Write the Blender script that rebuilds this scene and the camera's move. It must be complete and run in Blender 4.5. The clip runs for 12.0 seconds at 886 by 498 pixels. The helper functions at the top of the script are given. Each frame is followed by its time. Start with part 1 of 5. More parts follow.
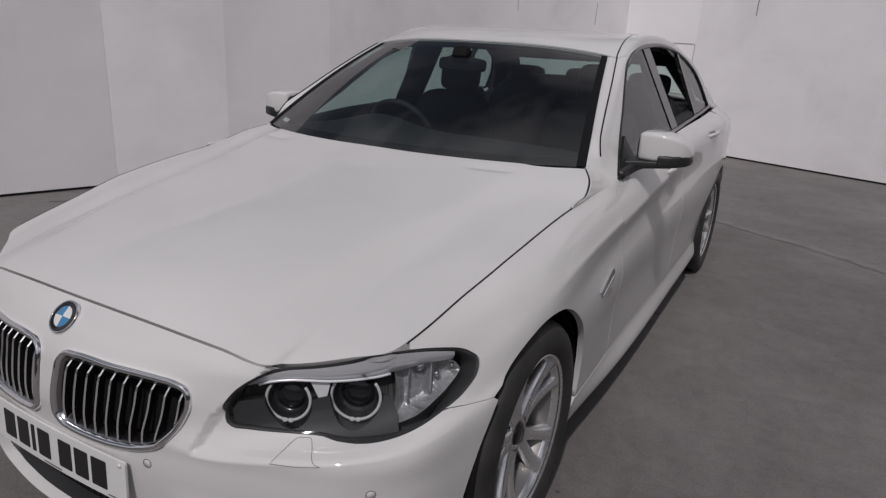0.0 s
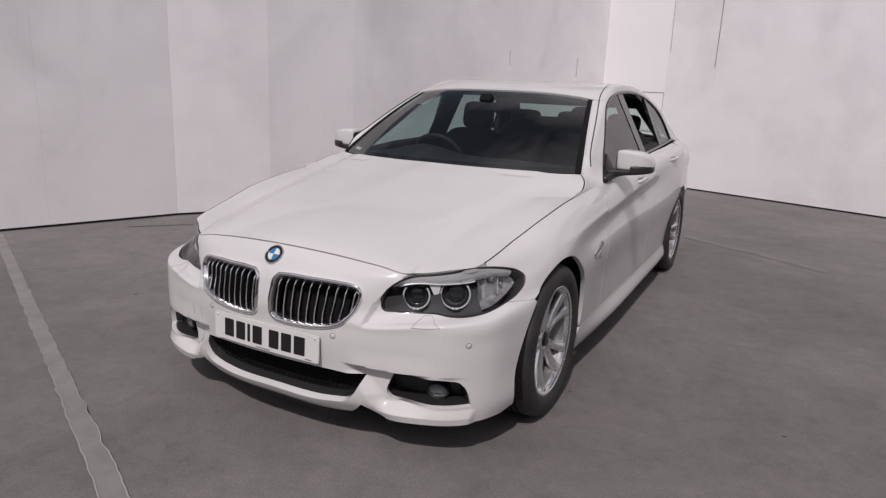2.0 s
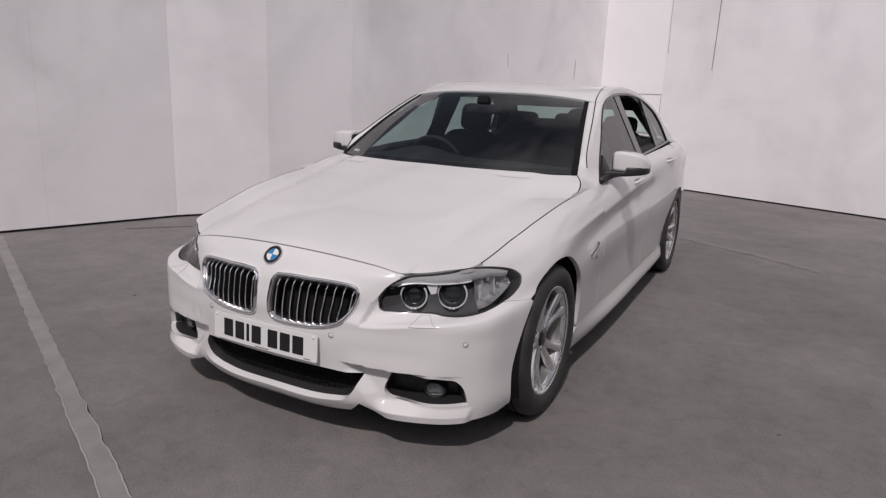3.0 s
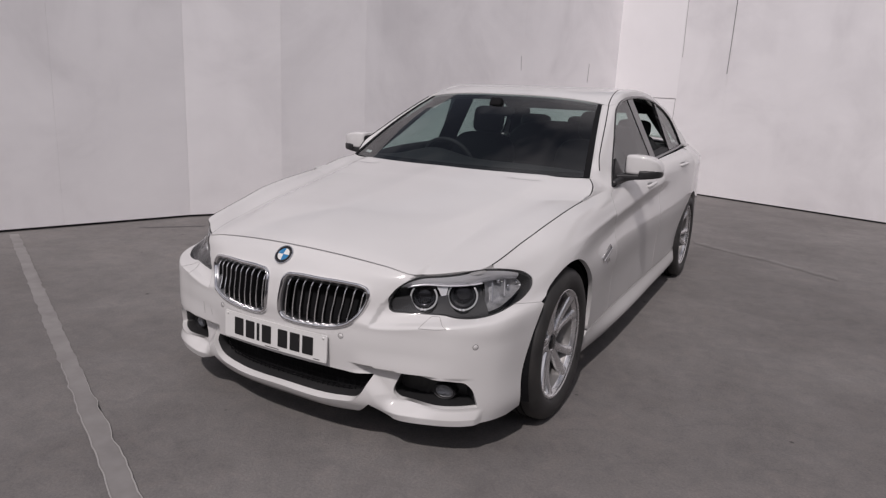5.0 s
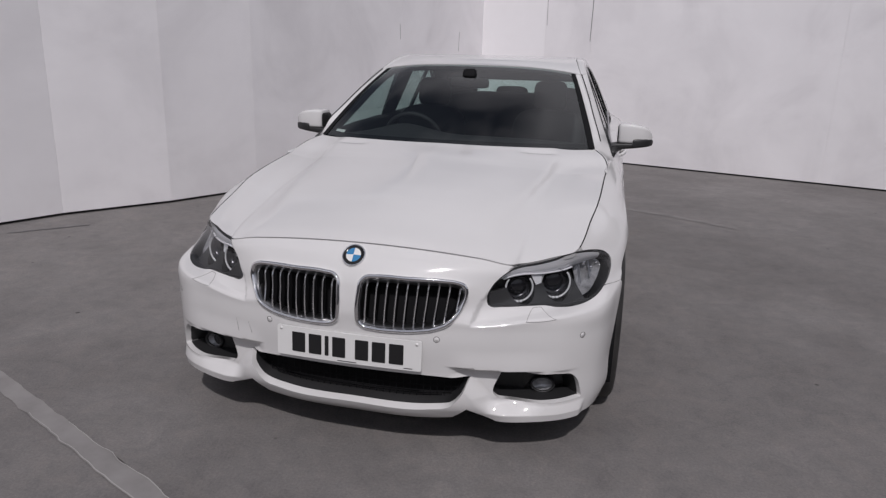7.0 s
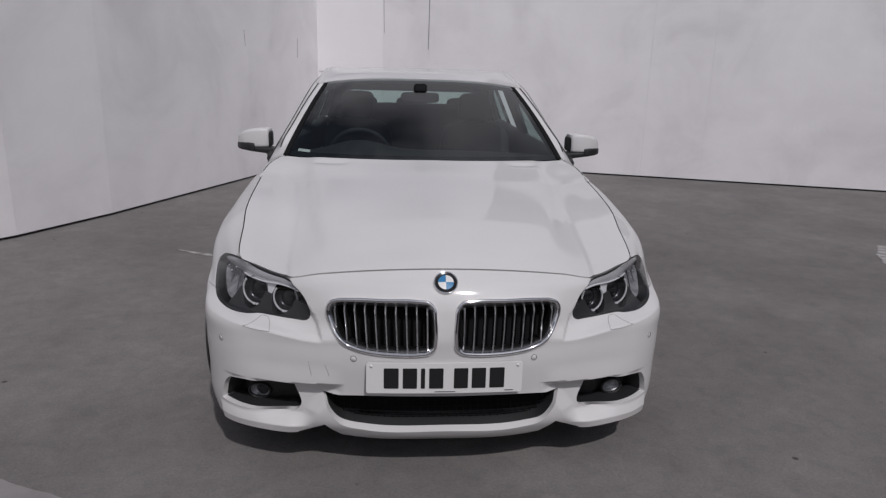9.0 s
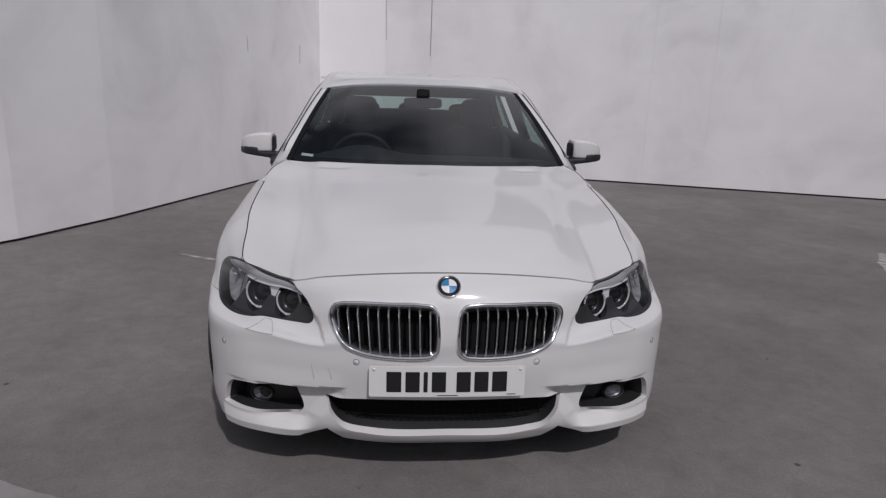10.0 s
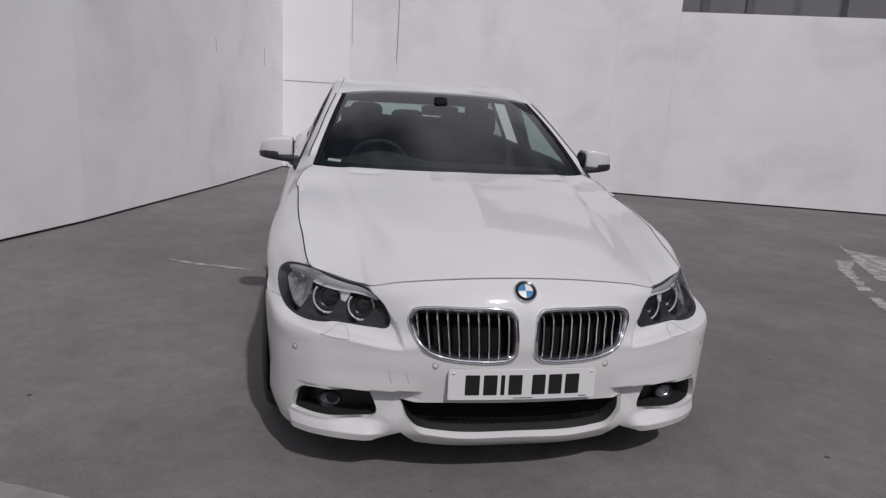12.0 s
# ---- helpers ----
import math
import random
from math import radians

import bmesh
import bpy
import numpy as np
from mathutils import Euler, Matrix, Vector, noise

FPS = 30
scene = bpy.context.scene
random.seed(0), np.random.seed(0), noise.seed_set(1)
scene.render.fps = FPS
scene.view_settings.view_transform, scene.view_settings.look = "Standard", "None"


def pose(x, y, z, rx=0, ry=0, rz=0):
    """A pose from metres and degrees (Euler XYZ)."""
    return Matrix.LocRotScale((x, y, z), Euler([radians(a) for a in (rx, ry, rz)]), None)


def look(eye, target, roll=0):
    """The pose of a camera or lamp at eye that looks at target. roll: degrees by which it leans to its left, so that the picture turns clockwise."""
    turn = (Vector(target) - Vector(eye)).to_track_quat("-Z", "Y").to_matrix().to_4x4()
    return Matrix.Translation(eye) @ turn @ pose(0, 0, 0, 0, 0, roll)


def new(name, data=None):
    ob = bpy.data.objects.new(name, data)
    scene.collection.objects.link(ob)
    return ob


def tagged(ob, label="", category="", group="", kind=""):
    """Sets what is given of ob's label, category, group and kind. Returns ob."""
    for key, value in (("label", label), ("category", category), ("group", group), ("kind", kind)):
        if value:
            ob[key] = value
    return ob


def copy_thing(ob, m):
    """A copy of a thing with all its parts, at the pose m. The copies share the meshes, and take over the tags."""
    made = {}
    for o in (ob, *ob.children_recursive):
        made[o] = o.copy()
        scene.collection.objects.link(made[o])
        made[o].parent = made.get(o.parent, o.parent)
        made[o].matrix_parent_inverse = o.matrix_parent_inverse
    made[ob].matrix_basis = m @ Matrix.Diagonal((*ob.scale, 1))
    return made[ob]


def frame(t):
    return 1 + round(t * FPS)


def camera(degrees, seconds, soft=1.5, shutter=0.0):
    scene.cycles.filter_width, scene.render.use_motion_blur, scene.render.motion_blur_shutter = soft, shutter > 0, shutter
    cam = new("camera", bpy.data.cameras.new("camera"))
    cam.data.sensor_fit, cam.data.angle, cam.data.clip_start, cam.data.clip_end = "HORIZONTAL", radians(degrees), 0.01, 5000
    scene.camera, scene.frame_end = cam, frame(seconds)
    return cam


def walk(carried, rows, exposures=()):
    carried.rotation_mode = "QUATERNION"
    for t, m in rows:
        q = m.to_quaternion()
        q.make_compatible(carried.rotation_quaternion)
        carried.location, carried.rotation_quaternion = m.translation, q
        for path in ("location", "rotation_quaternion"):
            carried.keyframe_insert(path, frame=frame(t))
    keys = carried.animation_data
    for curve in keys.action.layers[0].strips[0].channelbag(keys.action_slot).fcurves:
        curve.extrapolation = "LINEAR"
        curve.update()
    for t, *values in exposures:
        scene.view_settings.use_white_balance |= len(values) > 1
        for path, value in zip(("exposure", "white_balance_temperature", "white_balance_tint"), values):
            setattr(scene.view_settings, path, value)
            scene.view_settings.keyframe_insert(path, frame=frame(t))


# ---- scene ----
cam = camera(67.65, 12.0, soft=1.3)
# seconds, place in metres, turn in degrees
PATH = [
    (0.0, 1.457, -1.544, 1.402, 72.16, -2.79, 29.95),
    (0.5, 1.573, -1.941, 1.339, 73.72, -2.42, 30.02),
    (1.0, 1.622, -2.329, 1.329, 75.18, -2.98, 28.57),
    (1.5, 1.669, -2.572, 1.371, 75.61, -2.63, 28.03),
    (2.0, 1.736, -2.624, 1.380, 76.42, -2.29, 28.38),
    (2.5, 1.751, -2.647, 1.384, 76.95, -2.38, 28.41),
    (3.0, 1.756, -2.645, 1.380, 76.60, -2.24, 28.28),
    (5.0, 1.756, -2.639, 1.374, 76.79, -2.59, 29.38),
    (5.5, 1.699, -2.649, 1.357, 75.63, -4.44, 28.11),
    (6.0, 1.428, -2.764, 1.349, 75.92, -2.14, 22.70),
    (6.5, 1.153, -2.803, 1.326, 75.10, -2.52, 18.38),
    (7.0, 0.803, -2.788, 1.355, 74.84, -1.65, 13.84),
    (7.2, 0.660, -2.795, 1.356, 74.73, -2.68, 11.42),
    (8.8, -0.170, -2.852, 1.397, 75.63, -1.34, -4.63),
    (9.0, -0.193, -2.854, 1.397, 75.56, -1.45, -4.49),
    (9.5, -0.208, -2.860, 1.395, 75.81, -2.16, -4.66),
    (10.0, -0.204, -2.861, 1.389, 76.13, -1.74, -4.40),
    (10.5, -0.205, -2.857, 1.386, 76.08, -1.61, -4.27),
    (11.0, -0.240, -2.836, 1.381, 75.93, -2.02, -4.24),
    (11.5, -0.425, -2.830, 1.365, 76.17, -3.73, -7.25),
    (12.0, -0.694, -2.849, 1.379, 76.89, -3.27, -9.80),
]
EXPOSURES = [(0.0, -0.15, 6320, 13.6), (0.5, -0.09, 6370, 14.6), (1.0, 0.07, 6420, 15.6), (1.5, 0.22, 6470, 16.6), (2.0, 0.25, 6470, 16.6), (2.5, 0.27, 6470, 16.6), (3.0, 0.25, 6470, 16.6), (5.0, 0.17, 6470, 16.6), (6.0, 0.13, 6370, 14.6), (7.0, 0.13, 6220, 14.6),
             (9.0, -0.05, 6170, 13.6), (9.5, -0.04, 6170, 13.6), (10.5, 0.02, 6170, 13.6), (12.0, 0.07, 6170, 14.6)]
walk(cam, [(t, pose(*p)) for t, *p in PATH], EXPOSURES)

# ---- daylight: high sun from behind the viewer, broken cloud ----
SUN_TO = Vector((0.25, -0.92, 1.12)).normalized()
world = bpy.data.worlds.new("sky")
scene.world = world
world.use_nodes = True
wn, wl = world.node_tree.nodes, world.node_tree.links
sky = wn.new("ShaderNodeTexSky")
sky.sky_type, sky.sun_disc = "NISHITA", False
sky.sun_elevation = math.asin(SUN_TO.z)
sky.sun_rotation = math.atan2(SUN_TO.x, SUN_TO.y)
# broken white cloud over the blue, all round
wco, wmap, wtex, wramp = wn.new("ShaderNodeTexCoord"), wn.new("ShaderNodeMapping"), wn.new("ShaderNodeTexNoise"), wn.new("ShaderNodeValToRGB")
wmap.inputs["Scale"].default_value = (1.0, 1.0, 1.6)
wmap.inputs["Location"].default_value = (24.8, 2.4, 22.4)
wtex.inputs["Scale"].default_value, wtex.inputs["Detail"].default_value = 1.7, 6
wramp.color_ramp.elements[0].position, wramp.color_ramp.elements[1].position = 0.40, 0.62
wgrey, wgain, wmix = wn.new("ShaderNodeRGBToBW"), wn.new("ShaderNodeMix"), wn.new("ShaderNodeMix")
wgain.data_type, wgain.blend_type, wmix.data_type = "RGBA", "MIX", "RGBA"
wgain.inputs[0].default_value, wgain.inputs[7].default_value = 0.72, (7.0, 6.85, 6.95, 1)
wl.new(wco.outputs["Generated"], wmap.inputs[0])
wl.new(wmap.outputs[0], wtex.inputs["Vector"])
wl.new(wtex.outputs["Fac"], wramp.inputs[0])
wl.new(sky.outputs[0], wgrey.inputs[0])
wl.new(wgrey.outputs[0], wgain.inputs[6])
wl.new(wramp.outputs[0], wmix.inputs[0])
whaze = wn.new("ShaderNodeMix")
whaze.data_type = "RGBA"
whaze.inputs[0].default_value = 0.68
wl.new(sky.outputs[0], whaze.inputs[6])
wl.new(wgrey.outputs[0], whaze.inputs[7])
wdim = wn.new("ShaderNodeMix")
wdim.data_type, wdim.blend_type = "RGBA", "MULTIPLY"
wdim.inputs[0].default_value, wdim.inputs[7].default_value = 1.0, (0.62, 0.62, 0.64, 1)
wl.new(whaze.outputs[2], wdim.inputs[6])
wl.new(wdim.outputs[2], wmix.inputs[6])
wl.new(wgain.outputs[2], wmix.inputs[7])
wl.new(wmix.outputs[2], wn["Background"].inputs[0])
wn["Background"].inputs[1].default_value = 0.092
lamp = bpy.data.lights.new("sun", "SUN")
lamp.energy, lamp.angle, lamp.color = 1.9, radians(1.6), (1.0, 0.95, 0.90)
sun = new("sun", lamp)
sun.matrix_world = look(SUN_TO * 30, (0, 0, 0))

# ---- materials ----
def material(name, colour, rough=0.5, metal=0.0, **more):
    """A principled material; more: inputs of the shader by name with _ for spaces."""
    m = bpy.data.materials.new(name)
    m.use_nodes = True
    b = m.node_tree.nodes["Principled BSDF"]
    b.inputs["Base Color"].default_value = (*colour, 1)
    b.inputs["Roughness"].default_value, b.inputs["Metallic"].default_value = rough, metal
    for key, value in more.items():
        b.inputs[key.replace("_", " ")].default_value = value
    return m


def noise_node(m, scale, detail=4, rough=0.55, distortion=0.0, stretch=None):
    n, l = m.node_tree.nodes, m.node_tree.links
    co = n.new("ShaderNodeTexCoord")
    tex = n.new("ShaderNodeTexNoise")
    tex.inputs["Scale"].default_value, tex.inputs["Detail"].default_value = scale, detail
    tex.inputs["Roughness"].default_value, tex.inputs["Distortion"].default_value = rough, distortion
    if stretch:
        mp = n.new("ShaderNodeMapping")
        mp.inputs["Scale"].default_value = stretch
        l.new(co.outputs["Object"], mp.inputs[0])
        l.new(mp.outputs[0], tex.inputs["Vector"])
    else:
        l.new(co.outputs["Object"], tex.inputs["Vector"])
    return tex.outputs["Fac"]


def ramp(m, fac, stops):
    r = m.node_tree.nodes.new("ShaderNodeValToRGB")
    m.node_tree.links.new(fac, r.inputs[0])
    e = r.color_ramp.elements
    while len(e) < len(stops):
        e.new(0.5)
    for el, (p, c) in zip(e, stops):
        el.position, el.color = p, (*c, 1) if len(c) == 3 else (c[0], c[0], c[0], 1)
    return r.outputs[0]


def blend(m, a, b, fac, mode="MIX"):
    x = m.node_tree.nodes.new("ShaderNodeMix")
    x.data_type, x.blend_type = "RGBA", mode
    for socket, value in ((x.inputs[0], fac), (x.inputs[6], a), (x.inputs[7], b)):
        if isinstance(value, (int, float)):
            socket.default_value = value
        elif isinstance(value, tuple):
            socket.default_value = (*value, 1)
        else:
            m.node_tree.links.new(value, socket)
    return x.outputs[2]


def bump(m, height, strength, distance, under=None):
    b = m.node_tree.nodes.new("ShaderNodeBump")
    b.inputs["Strength"].default_value, b.inputs["Distance"].default_value = strength, distance
    m.node_tree.links.new(height, b.inputs["Height"])
    if under:
        m.node_tree.links.new(under, b.inputs["Normal"])
    return b.outputs[0]


def wire(m, socket, name):
    m.node_tree.links.new(socket, m.node_tree.nodes["Principled BSDF"].inputs[name])


def glass_material(name, tint, gloss=0.02, face_on=0.08):
    """A thin pane: clear or tinted straight through, with a mirror coat that grows towards grazing sight."""
    m = bpy.data.materials.new(name)
    m.use_nodes = True
    n, l = m.node_tree.nodes, m.node_tree.links
    n.remove(n["Principled BSDF"])
    through_it, shine, edge_, power, span, mix = (n.new("ShaderNodeBsdfTransparent"), n.new("ShaderNodeBsdfGlossy"), n.new("ShaderNodeLayerWeight"), n.new("ShaderNodeMath"), n.new("ShaderNodeMapRange"), n.new("ShaderNodeMixShader"))
    through_it.inputs[0].default_value = (*tint, 1)
    shine.inputs["Roughness"].default_value = gloss
    edge_.inputs[0].default_value = 0.5
    power.operation = "POWER"
    power.inputs[1].default_value = 5.0
    span.inputs["To Min"].default_value = face_on
    l.new(edge_.outputs["Facing"], power.inputs[0])
    l.new(power.outputs[0], span.inputs["Value"])
    l.new(span.outputs[0], mix.inputs[0])
    l.new(through_it.outputs[0], mix.inputs[1])
    l.new(shine.outputs[0], mix.inputs[2])
    l.new(mix.outputs[0], n["Material Output"].inputs[0])
    return m


WHITE = material("white_paint", (0.70, 0.693, 0.687), 0.5, Specular_IOR_Level=0.2, Coat_Weight=1.0, Coat_Roughness=0.07)
WHITE_2 = ramp(WHITE, noise_node(WHITE, 1.7, 5), [(0.3, (0.630, 0.624, 0.620)), (0.75, (0.672, 0.666, 0.662))])
wire(WHITE, WHITE_2, "Base Color")
BLACK = material("black_plastic", (0.018, 0.018, 0.019), 0.45)
wire(BLACK, bump(BLACK, noise_node(BLACK, 600, 2), 0.15, 0.001), "Normal")
GLOSS = material("gloss_black_trim", (0.012, 0.012, 0.013), 0.12)
PIANO = material("gloss_black_pillar", (0.012, 0.012, 0.013), 0.08, IOR=1.9)
DARK = material("dark_cavity", (0.008, 0.008, 0.009), 0.8, Specular_IOR_Level=0.15)
RUBBER = material("tyre_rubber", (0.022, 0.021, 0.021), 0.6)
wire(RUBBER, ramp(RUBBER, noise_node(RUBBER, 9, 5), [(0.35, (0.017, 0.017, 0.017)), (0.7, (0.034, 0.032, 0.031))]), "Base Color")
CHROME = material("chrome", (0.80, 0.80, 0.81), 0.06, 1.0)
SATIN = material("satin_metal_trim", (0.30, 0.30, 0.31), 0.3, 1.0)
ALLOY = material("alloy_silver", (0.76, 0.76, 0.77), 0.22, 0.9)
wire(ALLOY, ramp(ALLOY, noise_node(ALLOY, 14, 4), [(0.3, (0.2,)), (0.8, (0.32,))]), "Roughness")
# darker than the alloy: shade between the spokes put into the barrel's colour
BARREL_SHADED = material("rim_barrel_shaded", (0.22, 0.215, 0.21), 0.45, 0.6)
CABIN = material("charcoal_upholstery", (0.016, 0.016, 0.018), 0.75)
wire(CABIN, bump(CABIN, noise_node(CABIN, 350, 2), 0.2, 0.001), "Normal")
PLATE = material("number_plate_white", (0.72, 0.72, 0.71), 0.3)
INK = material("black_lettering", (0.012, 0.012, 0.013), 0.4)
BLUE = material("badge_blue", (0.03, 0.20, 0.42), 0.2, Coat_Weight=1.0)
PANE = glass_material("windscreen_glass", (0.60, 0.70, 0.68), 0.02, 0.125)
PANE_SIDE = glass_material("side_window_glass", (0.62, 0.74, 0.70), 0.02, 0.08)
LENS = glass_material("clear_lens", (0.93, 0.94, 0.95), 0.06, 0.03)
BULB = material("projector_lens", (0.012, 0.012, 0.014), 0.05)

FLOOR = material("worn_asphalt", (0.13, 0.125, 0.122), 0.85)
fine = noise_node(FLOOR, 95, 6, 0.72)
base = ramp(FLOOR, noise_node(FLOOR, 0.55, 6, 0.6, 0.6), [(0.30, (0.132, 0.124, 0.121)), (0.52, (0.168, 0.159, 0.155)), (0.75, (0.205, 0.194, 0.189))])
base = blend(FLOOR, base, ramp(FLOOR, noise_node(FLOOR, 3.5, 5, 0.65), [(0.35, (0.40,)), (0.7, (0.62,))]), 0.36, "OVERLAY")
base = blend(FLOOR, base, ramp(FLOOR, fine, [(0.3, (0.32,)), (0.7, (0.68,))]), 0.55, "OVERLAY")
base = blend(FLOOR, base, ramp(FLOOR, noise_node(FLOOR, 11, 5, 0.7, 0.8), [(0.36, (0.40, 0.40, 0.41)), (0.5, (0.5, 0.5, 0.5)), (0.68, (0.60, 0.58, 0.56))]), 0.5, "OVERLAY")
chips = FLOOR.node_tree.nodes.new("ShaderNodeTexVoronoi")
chips.inputs["Scale"].default_value = 3.1
FLOOR.node_tree.links.new([n for n in FLOOR.node_tree.nodes if n.type == "TEX_COORD"][0].outputs["Object"], chips.inputs["Vector"])
base = blend(FLOOR, base, (0.035, 0.033, 0.033), ramp(FLOOR, chips.outputs["Distance"], [(0.026, (0.9,)), (0.046, (0.0,))]))
base = blend(FLOOR, base, ramp(FLOOR, noise_node(FLOOR, 1.5, 7, 0.7, 1.2), [(0.38, (0.42, 0.41, 0.41)), (0.50, (0.5, 0.5, 0.5)), (0.66, (0.57, 0.55, 0.54))]), 0.42, "OVERLAY")
wire(FLOOR, base, "Base Color")
wire(FLOOR, bump(FLOOR, fine, 0.5, 0.006), "Normal")
WALL = material("white_painted_board", (0.70, 0.69, 0.70), 0.7)
wcol = ramp(WALL, noise_node(WALL, 0.8, 5, 0.55, 0.8), [(0.28, (0.70, 0.685, 0.695)), (0.5, (0.80, 0.785, 0.795)), (0.75, (0.85, 0.835, 0.845))])
wcol = blend(WALL, wcol, ramp(WALL, noise_node(WALL, 5, 4, 0.6, 0.0, (1, 1, 0.12)), [(0.3, (0.44,)), (0.7, (0.56,))]), 0.22, "OVERLAY")
wcol = blend(WALL, wcol, ramp(WALL, noise_node(WALL, 2.2, 3, 0.5, 0.3, (1, 1, 1.7)), [(0.3, (0.46, 0.46, 0.465)), (0.7, (0.54, 0.535, 0.54))]), 0.8, "OVERLAY")
wire(WALL, wcol, "Base Color")
wire(WALL, bump(WALL, noise_node(WALL, 1.3, 3, 0.5, 0.5), 0.5, 0.03), "Normal")
RING = material("dark_grey_ring", (0.13, 0.125, 0.125), 0.6)
SHUT = material("shut_line_grey", (0.28, 0.27, 0.27), 0.6)
GREY = material("grey_cladding", (0.16, 0.155, 0.16), 0.6)
wire(GREY, ramp(GREY, noise_node(GREY, 1.5, 4), [(0.3, (0.145, 0.14, 0.145)), (0.7, (0.175, 0.17, 0.175))]), "Base Color")

# ---- builders ----
def part(name, bm, material_, parent=None, label="", smooth=False):
    me = bpy.data.meshes.new(name)
    bm.to_mesh(me)
    bm.free()
    me.materials.append(material_)
    if smooth:
        me.shade_smooth()
    ob = new(name, me)
    if parent:
        ob.parent = parent
    if label:
        ob["label"] = label
    return ob


def bm_box(bm, size, m=Matrix(), bevel=0.0):
    made = bmesh.ops.create_cube(bm, size=1.0, matrix=m @ Matrix.Diagonal((*size, 1)))["verts"]
    if bevel:
        edges = list({e for v in made for e in v.link_edges})
        bmesh.ops.bevel(bm, geom=edges, offset=bevel, segments=2, profile=0.7, affect="EDGES")
    return bm


def box(name, lo, hi, material_, parent=None, label="", bevel=0.0, m=Matrix()):
    lo, hi = Vector(lo), Vector(hi)
    bm = bm_box(bmesh.new(), hi - lo, m @ Matrix.Translation((lo + hi) / 2), bevel)
    return part(name, bm, material_, parent, label)


# ---- ground and walls ----
bm = bmesh.new()
bmesh.ops.create_grid(bm, x_segments=60, y_segments=60, size=400)
ground = tagged(part("ground", bm, FLOOR), "worn grey asphalt yard floor with stains", "ground", kind="structure")


def wall_panel(parent, a, b, height, foot=0.024, thick=0.05, name="panel", coat=None):
    """One upright board from a to b on the plan, its face on the line, standing a little clear of the ground."""
    a, b = Vector((*a, 0)), Vector((*b, 0))
    along = (b - a).normalized()
    out = Vector((-along.y, along.x, 0))
    gap = 0.0004
    bm = bmesh.new()
    a, b = a + along * gap, b - along * gap
    ring = [a, b, b + out * thick, a + out * thick]
    low = [bm.verts.new(p + Vector((0, 0, foot))) for p in ring]
    top = [bm.verts.new(p + Vector((0, 0, height))) for p in ring]
    bm.faces.new(low[::-1])
    bm.faces.new(top)
    for i in range(4):
        bm.faces.new((low[i], low[(i + 1) % 4], top[(i + 1) % 4], top[i]))
    bmesh.ops.recalc_face_normals(bm, faces=bm.faces)
    bmesh.ops.bevel(bm, geom=list(bm.edges), offset=0.0007, segments=1, affect="EDGES")
    return part(name, bm, coat or WALL, parent)


# slightly lighter board tone for the first panel past the corner
PALER = material("paler_white_board", (0.86, 0.85, 0.85), 0.65)
wire(PALER, ramp(PALER, noise_node(PALER, 1.4, 4), [(0.3, (0.84, 0.825, 0.835)), (0.7, (0.88, 0.865, 0.875))]), "Base Color")
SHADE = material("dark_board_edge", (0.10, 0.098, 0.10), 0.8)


def wall(name, label, stops, heights, paint=None):
    root = tagged(new(name), label, "wall", kind="structure")
    for a, b, h in zip(stops, stops[1:], heights):
        wall_panel(root, a, b, h, coat=PALER if a == (-1.41, 8.97) else paint)
        aa, bb = Vector((*a, 0)), Vector((*b, 0))
        out = Vector((-(bb - aa).y, (bb - aa).x, 0)).normalized()
        mid, along = (aa + bb) / 2 + out * 0.06, bb - aa
        m = Matrix.Translation(mid) @ pose(0, 0, 0, 0, 0, math.degrees(math.atan2(along.y, along.x)))
        box("backing", (-along.length / 2, 0, 0), (along.length / 2, 0.04, h - 0.03), SHADE, root, m=m)
    return root


LEFT = [(-5.55, -2.6), (-4.24, 0.93), (-3.84, 2.03), (-3.33, 2.86), (-2.93, 3.83), (-2.08, 6.48), (-1.41, 8.97)]
RIGHT = [(-1.41, 8.97), (-0.30, 8.56), (0.45, 8.28), (3.67, 7.06), (4.48, 6.75), (9.2, 4.98)]
wall("wall_west", "white painted board wall with faint vertical joints", LEFT, [3.0] * 4 + [3.5, 4.2])
wall("wall_north", "white painted board wall, lower at its far end", RIGHT, [4.2] * 4 + [2.78])
# added plain walls, unseen behind the viewer; the grey ones cut bounced light
wall("unseen_wall_east", "added grey wall out of view, dims light bounced onto the car", [(9.2, 4.98), (6.4, -9.0)], [2.78], GREY)
wall("unseen_wall_south", "added grey wall out of view, dims light bounced onto the car", [(6.4, -9.0), (-8.2, -9.0)], [2.78], GREY)
wall("unseen_wall_yard", "added white board wall out of view, closing the yard", [(-8.2, -9.0), (-5.55, -2.6)], [3.4])

# lower edge of a hatch beside the corner, and thin cracks in the paint
def on_wall(a, b, f, z, out=0.003):
    a, b = Vector((*a, 0)), Vector((*b, 0))
    n = Vector(((b - a).y, -(b - a).x, 0)).normalized()
    return a + (b - a) * f + n * out + Vector((0, 0, z))


def crack(a, b, points, w=0.004, mat=None, label="thin dark crack in the white paint"):
    pts = [on_wall(a, b, f, z) for f, z in points]
    bm = bmesh.new()
    for p, q in zip(pts, pts[1:]):
        d = (q - p)
        m = Matrix.Translation((p + q) / 2) @ d.to_track_quat("Z", "Y").to_matrix().to_4x4()
        bmesh.ops.create_cube(bm, size=1, matrix=m @ Matrix.Diagonal((w, w, d.length, 1)))
    return tagged(part("wall_crack", bm, mat or SHADE), label, "crack", kind="structure")


